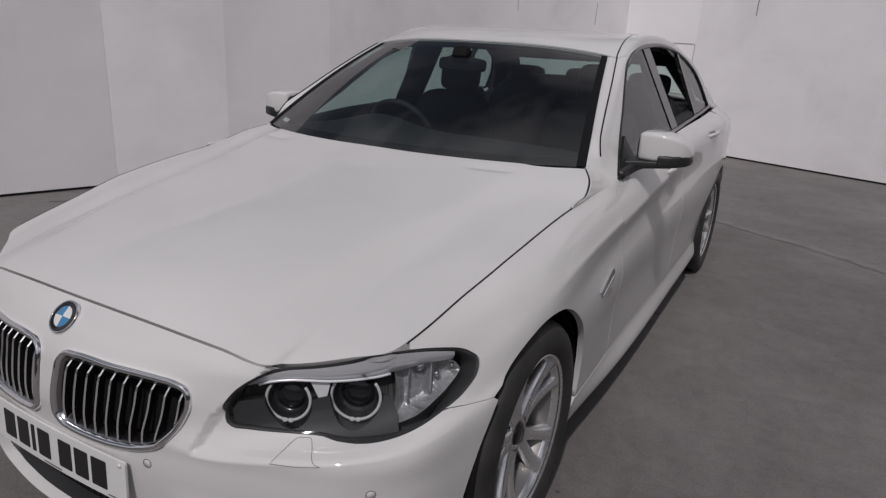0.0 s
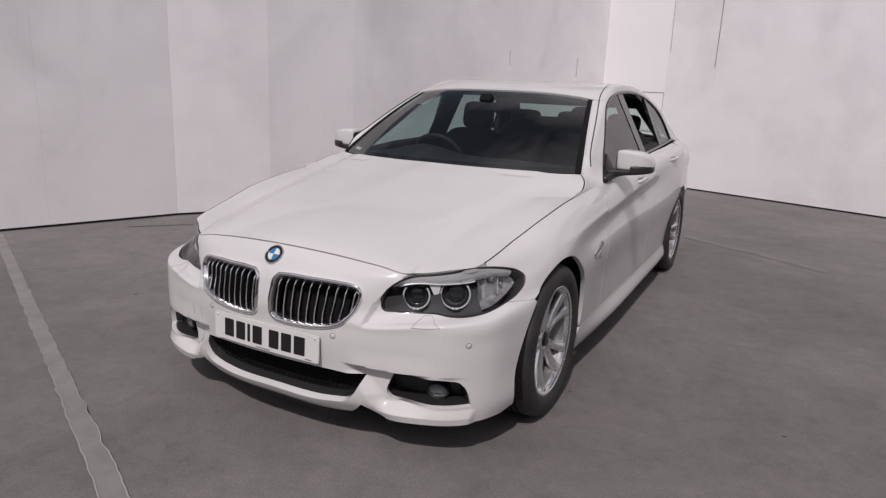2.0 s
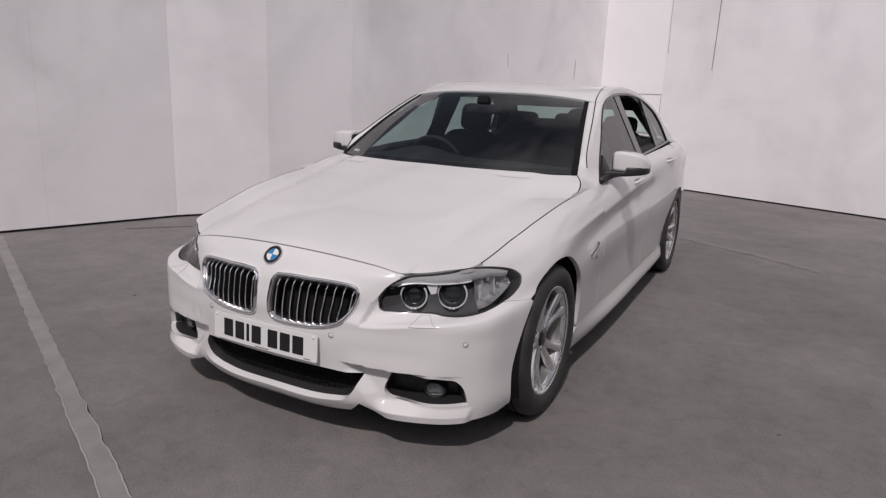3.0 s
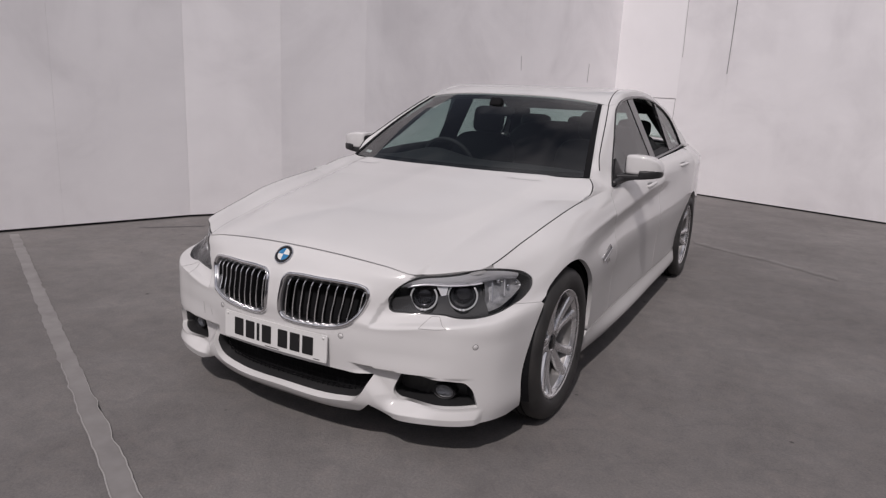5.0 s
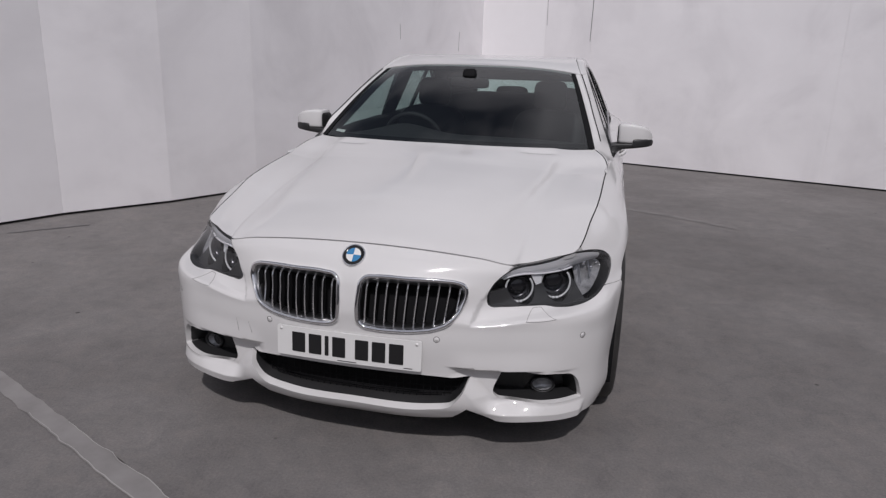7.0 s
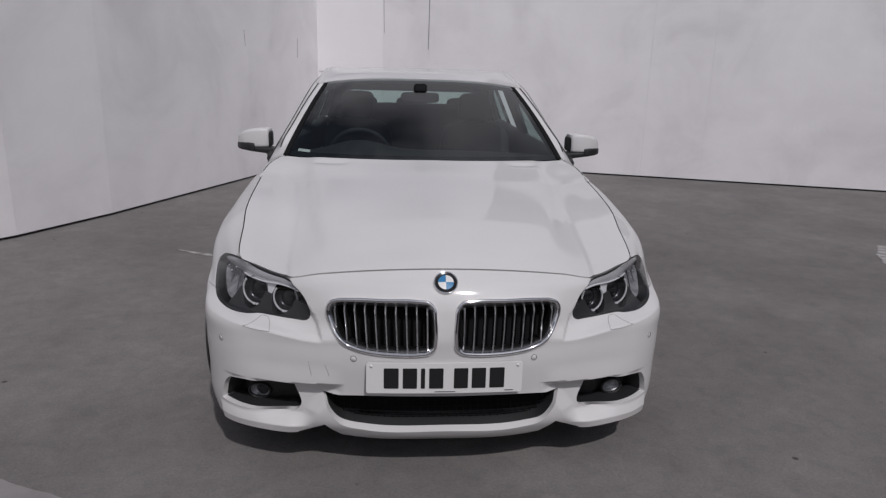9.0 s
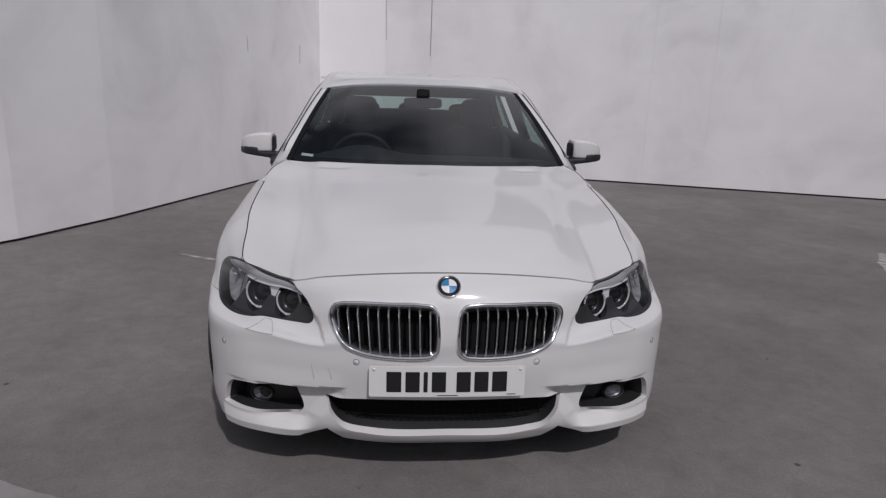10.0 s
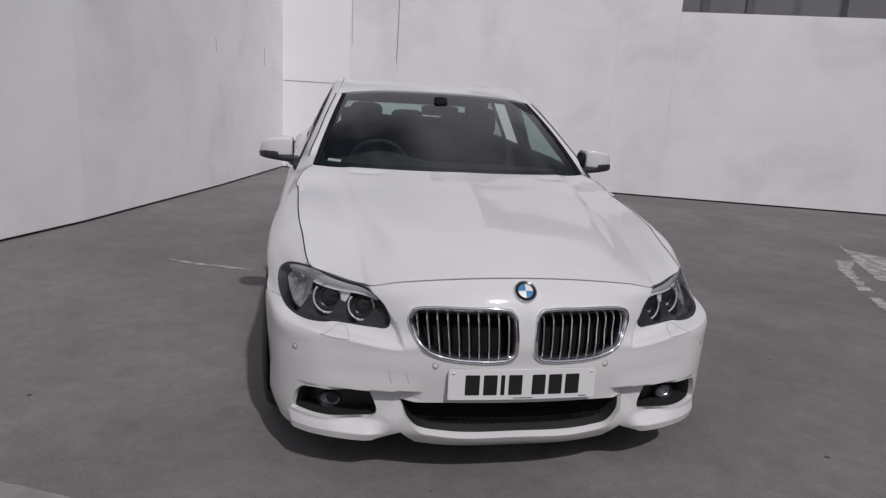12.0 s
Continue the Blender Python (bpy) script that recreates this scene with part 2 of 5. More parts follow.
crack(RIGHT[0], RIGHT[1], [(0.02, 1.47), (0.98, 1.47)], 0.007, SHUT, label="lower edge of a white hatch")
crack(RIGHT[0], RIGHT[1], [(0.99, 1.47), (0.985, 1.1)], 0.005, SHUT)
crack(RIGHT[1], RIGHT[2], [(0.975, 1.85), (0.985, 2.3), (0.99, 3.0)], 0.006)
crack(RIGHT[1], RIGHT[2], [(0.03, 2.1), (0.02, 2.6), (0.02, 3.4)], 0.005, SHUT)
crack(LEFT[4], LEFT[5], [(0.985, 1.75), (0.98, 1.95)], 0.004, SHUT)
crack(LEFT[5], LEFT[6], [(0.66, 1.66), (0.665, 1.95)], 0.005, SHUT)

# grey clad building beyond the low part of the wall, with a small floodlight
bm = bmesh.new()
across, away = Vector((.9356, -.353, 0)), Vector((.353, .9356, 0))
line_ = []
for i in range(26):
    o = Vector((3.2, 7.26, 0)) + away * 5.0 + across * (-2 + i * 0.9)
    line_ += [o, o + across * .86, o + across * .88 + away * .03]
low = [bm.verts.new(p) for p in line_]
top = [bm.verts.new(p + Vector((0, 0, 8.5))) for p in line_]
for j in range(len(line_) - 1):
    bm.faces.new((low[j], low[j + 1], top[j + 1], top[j]))
shed = tagged(part("building", bm, GREY), "grey metal clad building behind the yard wall", "building")
md = shed.modifiers.new("thickness", "SOLIDIFY")
md.thickness, md.offset = 0.25, 1
bm = bmesh.new()
bm_box(bm, (.20, .12, .16), Matrix.Translation(Vector((8.24, 10.69, 3.56)) - away * .09) @ pose(0, 0, 0, 20, 0, -20.7), .015)
flood = tagged(part("floodlight", bm, BLACK), "small black floodlight on a grey building", "lamp")
bm = bmesh.new()
bm_box(bm, (.05, .10, .05), Matrix.Translation(Vector((8.24, 10.69, 3.60)) + away * .0) @ pose(0, 0, 0, 0, 0, -20.7), .004)
part("bracket", bm, SATIN, flood)

# ---- marks on the ground ----
def floor_mark(name, outline, mat, label, lift=0.003, rough=0.012, step=0.03):
    """A thin worn coat of paint or sealant with a ragged edge."""
    P = np.array([p for a, b in zip(outline, outline[1:] + outline[:1]) for p in np.linspace(a, b, max(2, int(math.dist(a, b) / step)), endpoint=False)])
    bm = bmesh.new()
    vs = []
    for x, y in P:
        d = noise.noise_vector(Vector((x * 14, y * 14, 3.0))) * rough
        vs.append(bm.verts.new((x + d.x, y + d.y, lift)))
    bm.faces.new(vs)
    bmesh.ops.triangulate(bm, faces=bm.faces)
    return tagged(part(name, bm, mat), label, "floor mark", kind="structure")


TAPE = material("grey_sealant", (0.185, 0.178, 0.176), 0.55)
wire(TAPE, ramp(TAPE, noise_node(TAPE, 7, 5), [(0.3, (0.190, 0.180, 0.176)), (0.7, (0.262, 0.251, 0.245))]), "Base Color")
EDGE = material("pale_sealant_edge", (0.36, 0.35, 0.34), 0.7)
tape_a, tape_b = (-4.28, .50), (-.02, -1.44)
tv = np.array(tape_b) - np.array(tape_a)
tn = np.array([-tv[1], tv[0]]) / np.hypot(*tv) * .036
tl = [tuple(np.array(tape_a) + tn), tuple(np.array(tape_b) * 1.0 + tn * 1.1 + tv * -.01), tuple(np.array(tape_b) + tv * .012), tuple(np.array(tape_b) - tn * 1.2), tuple(np.array(tape_a) - tn)]
floor_mark("sealant_strip", tl, TAPE, "long grey sealed strip across the asphalt", .003, .010)
for side_, f0 in ((1, .74), (-1, .70)):
    ea = np.array(tape_a) + tv * f0 + tn * side_
    eb = np.array(tape_b) + tn * side_ * 1.15
    w_ = tn / np.hypot(*tn) * .0028
    floor_mark("sealant_edge", [tuple(ea - w_ * .4), tuple(eb - w_), tuple(eb + w_), tuple(ea + w_ * .4)], EDGE, "pale raised edge of the sealed strip", .006, .010)
FADED = material("faded_white_paint", (0.27, 0.26, 0.255), 0.8)
wire(FADED, ramp(FADED, noise_node(FADED, 11, 6), [(0.38, (0.190, 0.180, 0.176)), (0.62, (0.44, 0.43, 0.42))]), "Base Color")
for pts in ([(5.05, 3.61), (4.87, 3.25), (5.1, 2.75), (4.45, 2.0), (4.14, 2.02), (4.43, 2.58), (4.66, 2.95)], [(4.31, 2.75), (4.56, 2.76), (4.22, 2.45), (3.93, 1.97), (3.78, 1.69), (3.66, 1.72), (3.84, 1.95), (3.91, 2.12), (4.08, 2.42)], [(3.60, 1.53), (3.70, 1.54), (3.6, 1.33), (3.43, 1.17), (3.49, 1.35)]):
    floor_mark("painted_arrow", pts, FADED, "worn white painted marking on asphalt", .003, .03)
SCUFF = material("faint_scuff", (0.20, 0.19, 0.186), 0.85)
wire(SCUFF, ramp(SCUFF, noise_node(SCUFF, 7, 6), [(0.38, (0.160, 0.152, 0.148)), (0.66, (0.205, 0.195, 0.190))]), "Base Color")
floor_mark("scuff_line", [(.80, 4.51), (1.62, 4.10), (2.10, 3.75), (2.07, 3.66), (1.59, 4.00), (.80, 4.41)], SCUFF, "faint pale scuff line on asphalt", .003, .05)
floor_mark("scuff_line", [(-1.89, 2.50), (-1.64, 2.36), (-1.21, 2.20), (-1.22, 2.17), (-1.64, 2.31), (-1.90, 2.47)], FADED, "faint pale scuff line on asphalt", .003, .015)
floor_mark("crack_line", [(-3.75, 1.37), (-3.55, 1.62), (-3.38, 1.82), (-3.37, 1.79), (-3.54, 1.59), (-3.74, 1.34)], SHADE, "thin dark crack in asphalt", .003, .012)

# ---- the car: body surface from a cage of lines that run round it ----
def hermite(P, K, u):
    """Curves through P (..., n, d) at knots K (..., n): the point at knot value u (...)."""
    n = P.shape[-2]
    i = np.clip((K <= u[..., None]).sum(-1) - 1, 0, n - 2)

    def take(A, j):
        j = np.clip(j, 0, n - 1)
        if A.ndim == j.ndim + 2:
            return np.take_along_axis(A, j[..., None, None], -2)[..., 0, :]
        return np.take_along_axis(A, j[..., None], -1)[..., 0]

    k0, k1, k2, k3 = (take(K, i + j) for j in (-1, 0, 1, 2))
    p0, p1, p2, p3 = (take(P, i + j) for j in (-1, 0, 1, 2))
    h = (k2 - k1)[..., None]
    d = (p2 - p1) / h
    dl = np.where((i > 0)[..., None], (p1 - p0) / np.maximum(k1 - k0, 1e-9)[..., None], d)
    dr = np.where((i < n - 2)[..., None], (p3 - p2) / np.maximum(k3 - k2, 1e-9)[..., None], d)
    wl_, wr_ = np.maximum(k1 - k0, 1e-9)[..., None], np.maximum(k3 - k2, 1e-9)[..., None]
    m1 = np.where((i > 0)[..., None], (dl * h + d * wl_) / (h + wl_), d)
    m2 = np.where((i < n - 2)[..., None], (dr * h + d * wr_) / (h + wr_), d)
    t = ((u - k1) / (k2 - k1))[..., None]
    return (p1 * (2 * t**3 - 3 * t**2 + 1) + h * m1 * (t**3 - 2 * t**2 + t) + p2 * (3 * t**2 - 2 * t**3) + h * m2 * (t**3 - t**2))


def curve(points, step=0.012, closed=False):
    """A smooth line through points; a point given twice running is a corner. Returns evenly spaced points."""
    P = [np.array(p, float) for p in points]
    runs, run = [], [P[0]]
    for a, b in zip(P, P[1:]):
        if np.allclose(a, b):
            runs.append(run)
            run = [b]
        else:
            run.append(b)
    runs.append(run)
    if closed and len(runs) == 1:
        ring = P if not np.allclose(P[0], P[-1]) else P[:-1]
        runs = [ring[-3:] + ring + ring[:3]]
    out = []
    for r in runs:
        r = np.array(r)
        if len(r) < 2:
            continue
        K = np.r_[0, np.cumsum(np.linalg.norm(np.diff(r, axis=0), axis=1))]
        lo, hi = (K[3], K[-3]) if closed and len(runs) == 1 else (0, K[-1])
        n = max(2, int((hi - lo) / step) + 1)
        u = np.linspace(lo, hi, n)[:-1]
        out.append(hermite(np.broadcast_to(r, (len(u), *r.shape)), np.broadcast_to(K, (len(u), len(K))), u))
    if not closed:
        out.append(np.array([P[-1]]))
    return np.concatenate(out)


# Each row: one line from the middle of the nose round the front corner and along the flank to the tail.
CAGE = [
    [(0, -.715, .140), (.22, -.712, .143), (.42, -.700, .163), (.60, -.672, .167), (.74, -.610, .168), (.820, -.530, .170), (.872, -.36, .165), (.88, 0, .17), (.885, .45, .152), (.895, .85, .140), (.895, 1.9, .138), (.885, 2.85, .155), (.85, 3.5, .20), (.74, 3.9, .24), (0, 4.00, .26)],
    [(0, -.765, .185), (.22, -.757, .187), (.42, -.728, .205), (.60, -.683, .210), (.74, -.622, .210), (.832, -.528, .215), (.888, -.36, .21), (.90, 0, .22), (.907, .45, .208), (.916, .85, .195), (.916, 1.9, .193), (.907, 2.85, .215), (.88, 3.5, .25), (.78, 3.9, .30), (0, 4.06, .30)],
    [(0, -.785, .340), (.22, -.775, .342), (.42, -.737, .345), (.60, -.688, .345), (.74, -.628, .345), (.838, -.530, .345), (.893, -.36, .345), (.925, 0, .35), (.918, .45, .32), (.905, .85, .30), (.905, 1.9, .30), (.90, 2.85, .33), (.895, 3.5, .36), (.80, 3.9, .40), (0, 4.10, .40)],
    [(0, -.797, .470), (.22, -.785, .470), (.42, -.745, .460), (.60, -.692, .465), (.74, -.632, .470), (.842, -.530, .475), (.897, -.36, .480), (.93, 0, .49), (.926, .45, .47), (.910, .85, .47), (.910, 1.9, .47), (.922, 2.85, .49), (.905, 3.5, .50), (.81, 3.9, .55), (0, 4.12, .55)],
    [(0, -.795, .575), (.22, -.778, .565), (.42, -.742, .527), (.60, -.688, .545), (.74, -.620, .560), (.842, -.515, .572), (.900, -.33, .58), (.937, 0, .60), (.934, .45, .62), (.925, .85, .64), (.925, 1.9, .66), (.935, 2.85, .66), (.91, 3.5, .68), (.80, 3.93, .70), (0, 4.12, .70)],
    [(0, -.788, .610), (.22, -.770, .602), (.42, -.718, .570), (.60, -.637, .577), (.715, -.565, .578), (.824, -.466, .594), (.893, -.27, .62), (.935, 0, .68), (.927, .45, .72), (.920, .85, .75), (.918, 1.9, .80), (.925, 2.85, .82), (.90, 3.5, .83), (.79, 3.93, .85), (0, 4.12, .85)],
    [(0, -.765, .680), (.22, -.752, .674), (.42, -.700, .655), (.575, -.615, .650), (.70, -.52, .655), (.80, -.40, .660), (.875, -.22, .705), (.918, .02, .76), (.918, .45, .795), (.917, .85, .825), (.912, 1.9, .90), (.90, 2.85, .94), (.87, 3.5, .95), (.77, 3.93, .95), (0, 4.10, .95)],
    [(0, -.728, .732), (.22, -.717, .725), (.42, -.680, .705), (.565, -.617, .690), (.69, -.515, .700), (.785, -.395, .712), (.835, -.20, .768), (.873, .02, .808), (.888, .45, .862), (.890, .85, .886), (.878, 1.9, .962), (.868, 2.85, .998), (.815, 3.5, .995), (.70, 3.91, .98), (0, 4.06, 1.03)],
    [(0, -.690, .766), (.22, -.678, .758), (.42, -.650, .738), (.55, -.615, .716), (.66, -.530, .727), (.738, -.447, .743), (.777, -.18, .807), (.800, .02, .852), (.818, .42, .904), (.846, .85, .932), (.823, 1.9, .997), (.786, 2.85, 1.034), (.745, 3.5, 1.045), (.64, 3.9, 1.03), (0, 4.00, 1.08)],
]
_half = np.array(CAGE, float)
# concave band under the shoulder line of the doors
_half[5, 8:12, 0] -= (.012, .016, .016, .010)
# fuller rear haunches
_half[4:, 11, 0] += (.012, .016, .020, .024, .018)
_half[4:, 12, 0] -= (.012, .010, .006, .004, .0)


def crease(lines, k, w, reach):
    """Adds a line either side of line k, drawn towards the straight way to its neighbours by w at each station, which sharpens the bend there."""
    w = np.array(w, float)[:, None]
    i = np.arange(lines.shape[1])
    sm = np.moveaxis(lines, 0, 1)
    kn = np.concatenate([np.zeros((len(i), 1)), np.cumsum(np.linalg.norm(np.diff(sm, axis=1), axis=-1), 1)], 1)
    out = []
    for d, r in ((-1, reach), (1, reach)):
        a, b = lines[k], lines[k + d]
        f = np.minimum(r / np.maximum(np.linalg.norm(b - a, axis=1), 1e-6), 0.35)
        u = kn[:, k] + f * (kn[:, k + d] - kn[:, k])
        out.append((1 - w) * hermite(sm, kn, u) + w * (a + f[:, None] * (b - a)))
    return np.concatenate([lines[:k], out[:1], lines[k:k + 1], out[1:], lines[k + 1:]])


# side skirt: proud at its foot, folded where the doors begin
_half[1, 8:12, 0] = (.908, .920, .920, .912)
_half[1, 8:12, 2] = (.205, .190, .188, .210)
_half[2, 8:12, 0] = (.914, .903, .903, .902)
_half[2, 8:12, 2] = (.300, .279, .277, .300)
# shoulders over the rear wheels
_half[5:9, 11, 0] += .020
_half[6:9, 12, 0] += .030
_half = crease(_half, 6, (0, 0, 0, 0, 0, 0, 0, .25, .9, 1, 1, 1, .8, .3, 0), .014)
_half = crease(_half, 2, (0, 0, 0, 0, 0, 0, 0, 0, .6, 1, 1, .8, 0, 0, 0), .010)
_half = crease(_half, 4 + 2, (0, .2, 1, 1, .6, .2, .0, 0, 0, 0, 0, 0, 0, 0, 0), .010)
_cage = np.concatenate([_half[:, :0:-1] * (-1, 1, 1), _half], 1)
_mid = np.array(CAGE[3], float)
_sk = np.r_[0, np.cumsum(np.linalg.norm(np.diff(_mid, axis=0), axis=1))]
S_KNOT = np.r_[-_sk[:0:-1], _sk]
S_OF = _sk
LINES = len(_half)
RISE = np.r_[0, np.cumsum(np.linalg.norm(np.diff(_half[:, :12], axis=0), axis=-1).mean(1))]


step01 = lambda x, a, b: (lambda t: t * t * (3 - 2 * t))(np.clip((x - a) / (b - a), 0, 1))


lin01 = lambda x, a, b: np.clip((x - a) / (b - a), 0, 1)
facet_at = lambda z: np.interp(z, [.50, .525, .56, .60, .65, .70, .73], [.40, .428, .438, .456, .500, .572, .63])
brim_at = lambda a: np.interp(a, [.33, .545, .70, .86], [.374, .362, .360, .356])
pocket_in = lambda z: np.interp(z, [.20, .25, .345], [.455, .432, .345])


def relief(s, z):
    """How far the nose steps back at (s, z): the facet beside each lamp, the hollow by the fog lamp with its brim above and blade below, and the lip."""
    a = np.abs(s)
    out = .018 * lin01(a - facet_at(z), -.010, .003) * lin01(z - np.interp(a, RIDGE[0], RIDGE[1]), -.001, .011) * (1 - step01(a, .80, .95))
    brim = brim_at(a)
    hollow = step01(a - pocket_in(z), 0, .075) * (1 - step01(a, .57, .70)) * lin01(z, .192, .238) * (1 - lin01(z, brim - .009, brim - .001))
    shelf = step01(a, .33, .42) * (1 - step01(a, .60, .85)) * lin01(z, brim - .003, brim) * (1 - step01(z, .36, .44))
    blade = step01(a, .45, .56) * (1 - step01(a, .852, .880)) * (1 - lin01(z, .196, .230))
    lip = (1 - step01(a, .30, .41)) * (1 - step01(z, .155, .19))
    return out + .034 * hollow - .008 * shelf - .020 * blade - .006 * lip - .003 * step01(z, .50, .55) * (1 - step01(z, .72, .76)) * (1 - step01(a, .9, 1.1))


def flank(s, v):
    p = cage_surface(s, v)
    s = np.broadcast_to(np.asarray(s, float), p.shape[:-1])
    p[..., 1] += relief(s, p[..., 2])
    return p


def cage_surface(s, v):
    """The body surface: s metres round from the nose's middle (minus: the car's other side), v the cage line."""
    s, v = np.atleast_1d(np.asarray(s, float)), np.atleast_1d(np.asarray(v, float))
    s, v = np.broadcast_arrays(s, v)
    s = np.clip(s, -_sk[-1], _sk[-1])
    K = np.broadcast_to(S_KNOT, s.shape + S_KNOT.shape)
    L = np.stack([hermite(np.broadcast_to(line, s.shape + line.shape), K, s) for line in _cage], -2)
    k = np.concatenate([np.zeros(s.shape + (1,)), np.cumsum(np.linalg.norm(np.diff(L, axis=-2), axis=-1), -1)], -1)
    i = np.clip(np.floor(v).astype(int), 0, LINES - 2)
    a, b = (np.take_along_axis(k, j[..., None], -1)[..., 0] for j in (i, i + 1))
    return hermite(L, k, a + (np.clip(v, 0, LINES - 1) - i) * (b - a))


_r = np.linspace(.30, 1.05, 76)
RIDGE = (_r, cage_surface(_r, np.full(76, 7.0))[:, 2])


def solve_v(s, z):
    """The line value at which the body surface has the height z, at s."""
    s, z = np.asarray(s, float), np.asarray(z, float)
    lo, hi = np.zeros_like(z), np.full_like(z, LINES - 1.0)
    for _ in range(22):
        mid = (lo + hi) / 2
        up = flank(s, mid)[..., 2] < z
        lo, hi = np.where(up, mid, lo), np.where(up, hi, mid)
    return (lo + hi) / 2


def solve_side(y, z):
    """(s, v) of the flank point with that y and z."""
    y, z = np.asarray(y, float), np.asarray(z, float)
    s = np.interp(y, _mid[5:, 1], S_OF[5:])
    for _ in range(12):
        v = solve_v(s, z)
        s = s + 0.9 * (y - flank(s, v)[..., 1])
    return np.stack([s, solve_v(s, z)], -1)


def sz(points, step=0.012, closed=True):
    """An outline given as (s, z), as points of the surface's own grid."""
    c = curve(points, step, closed)
    return np.stack([c[:, 0], solve_v(c[:, 0], c[:, 1])], -1)


def yz(points, step=0.015, closed=False):
    c = curve(points, step, closed)
    return solve_side(c[:, 0], c[:, 1])


def inside(poly, pts):
    x, y = pts[:, 0], pts[:, 1]
    res = np.zeros(len(pts), bool)
    for (x1, y1), (x2, y2) in zip(poly, np.roll(poly, -1, 0)):
        if y1 != y2:
            res ^= ((y1 > y) != (y2 > y)) & (x < (x2 - x1) * (y - y1) / (y2 - y1) + x1)
    return res


def near(poly, pts, d):
    ok = np.zeros(len(pts), bool)
    for a in range(0, len(poly), 200):
        q = poly[a:a + 200]
        ok |= (((pts[:, None] - q[None]) ** 2).sum(-1) < d * d).any(1)
    return ok


def skin(name, surf, outline, holes=(), scale=(1, 1), grid=0.03, thick=0.018, mat=None, parent=None, label="", mirror=False, push=0.0, flip=False, deep=None, folds=()):
    """A thin panel cut out of a surface by an outline and holes in the surface's own coordinates, with its edge turned in; folds: lines of the surface that the mesh follows."""
    plain = surf is flank
    if plain:
        # the body's lines lie unevenly: work in metres up the body instead
        up = lambda q: np.stack([np.asarray(q)[:, 0], np.interp(np.asarray(q)[:, 1], np.arange(LINES), RISE)], -1)
        outline, holes, folds, scale = up(outline), [up(h) for h in holes], [up(f) for f in folds], (1, 1)
        surf = lambda u_, w_: flank(u_, np.interp(w_, RISE, np.arange(LINES)))
    sc = np.array(scale, float)
    loops = [np.asarray(outline) * sc] + [np.asarray(h) * sc for h in holes]
    lo, hi = loops[0].min(0), loops[0].max(0)
    gx, gy = np.meshgrid(np.arange(lo[0] + grid / 2, hi[0], grid), np.arange(lo[1] + grid / 2, hi[1], grid))
    pts = np.stack([gx.ravel(), gy.ravel()], -1)
    keep = inside(loops[0], pts) & ~near(loops[0], pts, grid * 0.45)
    for h in loops[1:]:
        keep &= ~inside(h, pts) & ~near(h, pts, grid * 0.45)
    pts = pts[keep]
    runs = []
    for f in folds:
        q = np.asarray(f) * sc
        ok = inside(loops[0], q) & ~near(loops[0], q, .003)
        for h in loops[1:]:
            ok &= ~inside(h, q) & ~near(h, q, .003)
        cut = np.flatnonzero(np.diff(np.r_[0, ok.astype(int), 0]))
        runs += [q[a:b] for a, b in zip(cut[::2], cut[1::2]) if b - a > 1]
        pts = pts[~near(q, pts, grid * 0.4)]
    verts, edges = [], []
    for lp in loops:
        n0 = len(verts)
        verts += [Vector(p) for p in lp]
        edges += [(n0 + i, n0 + (i + 1) % len(lp)) for i in range(len(lp))]
    for r in runs:
        n0 = len(verts)
        verts += [Vector(p) for p in r]
        edges += [(n0 + i, n0 + i + 1) for i in range(len(r) - 1)]
    verts += [Vector(p) for p in pts]
    from mathutils.geometry import delaunay_2d_cdt
    v2, _, tris, *_ = delaunay_2d_cdt(verts, edges, [], 0, 1e-5)
    v2 = np.array([tuple(v) for v in v2])
    tris = np.array([t for t in tris if len(t) == 3])
    mid = v2[tris].mean(1)
    ok = inside(loops[0], mid)
    for h in loops[1:]:
        ok &= ~inside(h, mid)
    tris = tris[ok]
    used = np.unique(tris)
    index = np.full(len(v2), -1)
    index[used] = np.arange(len(used))
    tris, uv = index[tris], v2[used] / sc
    P = surf(uv[:, 0], uv[:, 1])
    e = np.array([1e-3, 1e-3]) / sc
    du = surf(uv[:, 0] + e[0], uv[:, 1]) - surf(uv[:, 0] - e[0], uv[:, 1])
    dv = surf(uv[:, 0], uv[:, 1] + e[1]) - surf(uv[:, 0], uv[:, 1] - e[1])
    N = np.cross(du, dv)
    N /= np.maximum(np.linalg.norm(N, axis=1), 1e-12)[:, None]
    if flip:
        N = -N
    back_n = N
    if plain:
        v_ = np.interp(uv[:, 1], RISE, np.arange(LINES))
        back_n = np.cross(cage_surface(uv[:, 0] + .004, v_) - cage_surface(uv[:, 0] - .004, v_), cage_surface(uv[:, 0], v_ + .05) - cage_surface(uv[:, 0], v_ - .05))
        back_n /= np.maximum(np.linalg.norm(back_n, axis=1), 1e-12)[:, None]
    face_n = np.cross(P[tris[:, 1]] - P[tris[:, 0]], P[tris[:, 2]] - P[tris[:, 0]])
    turn = (face_n * N[tris[:, 0]]).sum(1) < 0
    tris[turn] = tris[turn][:, ::-1]
    P = P + back_n * push
    if mirror:
        P, N, back_n = P * (-1, 1, 1), N * (-1, 1, 1), back_n * (-1, 1, 1)
        tris = tris[:, ::-1]
    # turned-in edge
    ed = np.concatenate([tris[:, [0, 1]], tris[:, [1, 2]], tris[:, [2, 0]]])
    key = np.sort(ed, 1)
    _, inv, cnt = np.unique(key, axis=0, return_inverse=True, return_counts=True)
    rim = ed[cnt[inv.ravel()] == 1]
    rv = np.unique(rim)
    ri = np.full(len(P), -1)
    n = len(P)
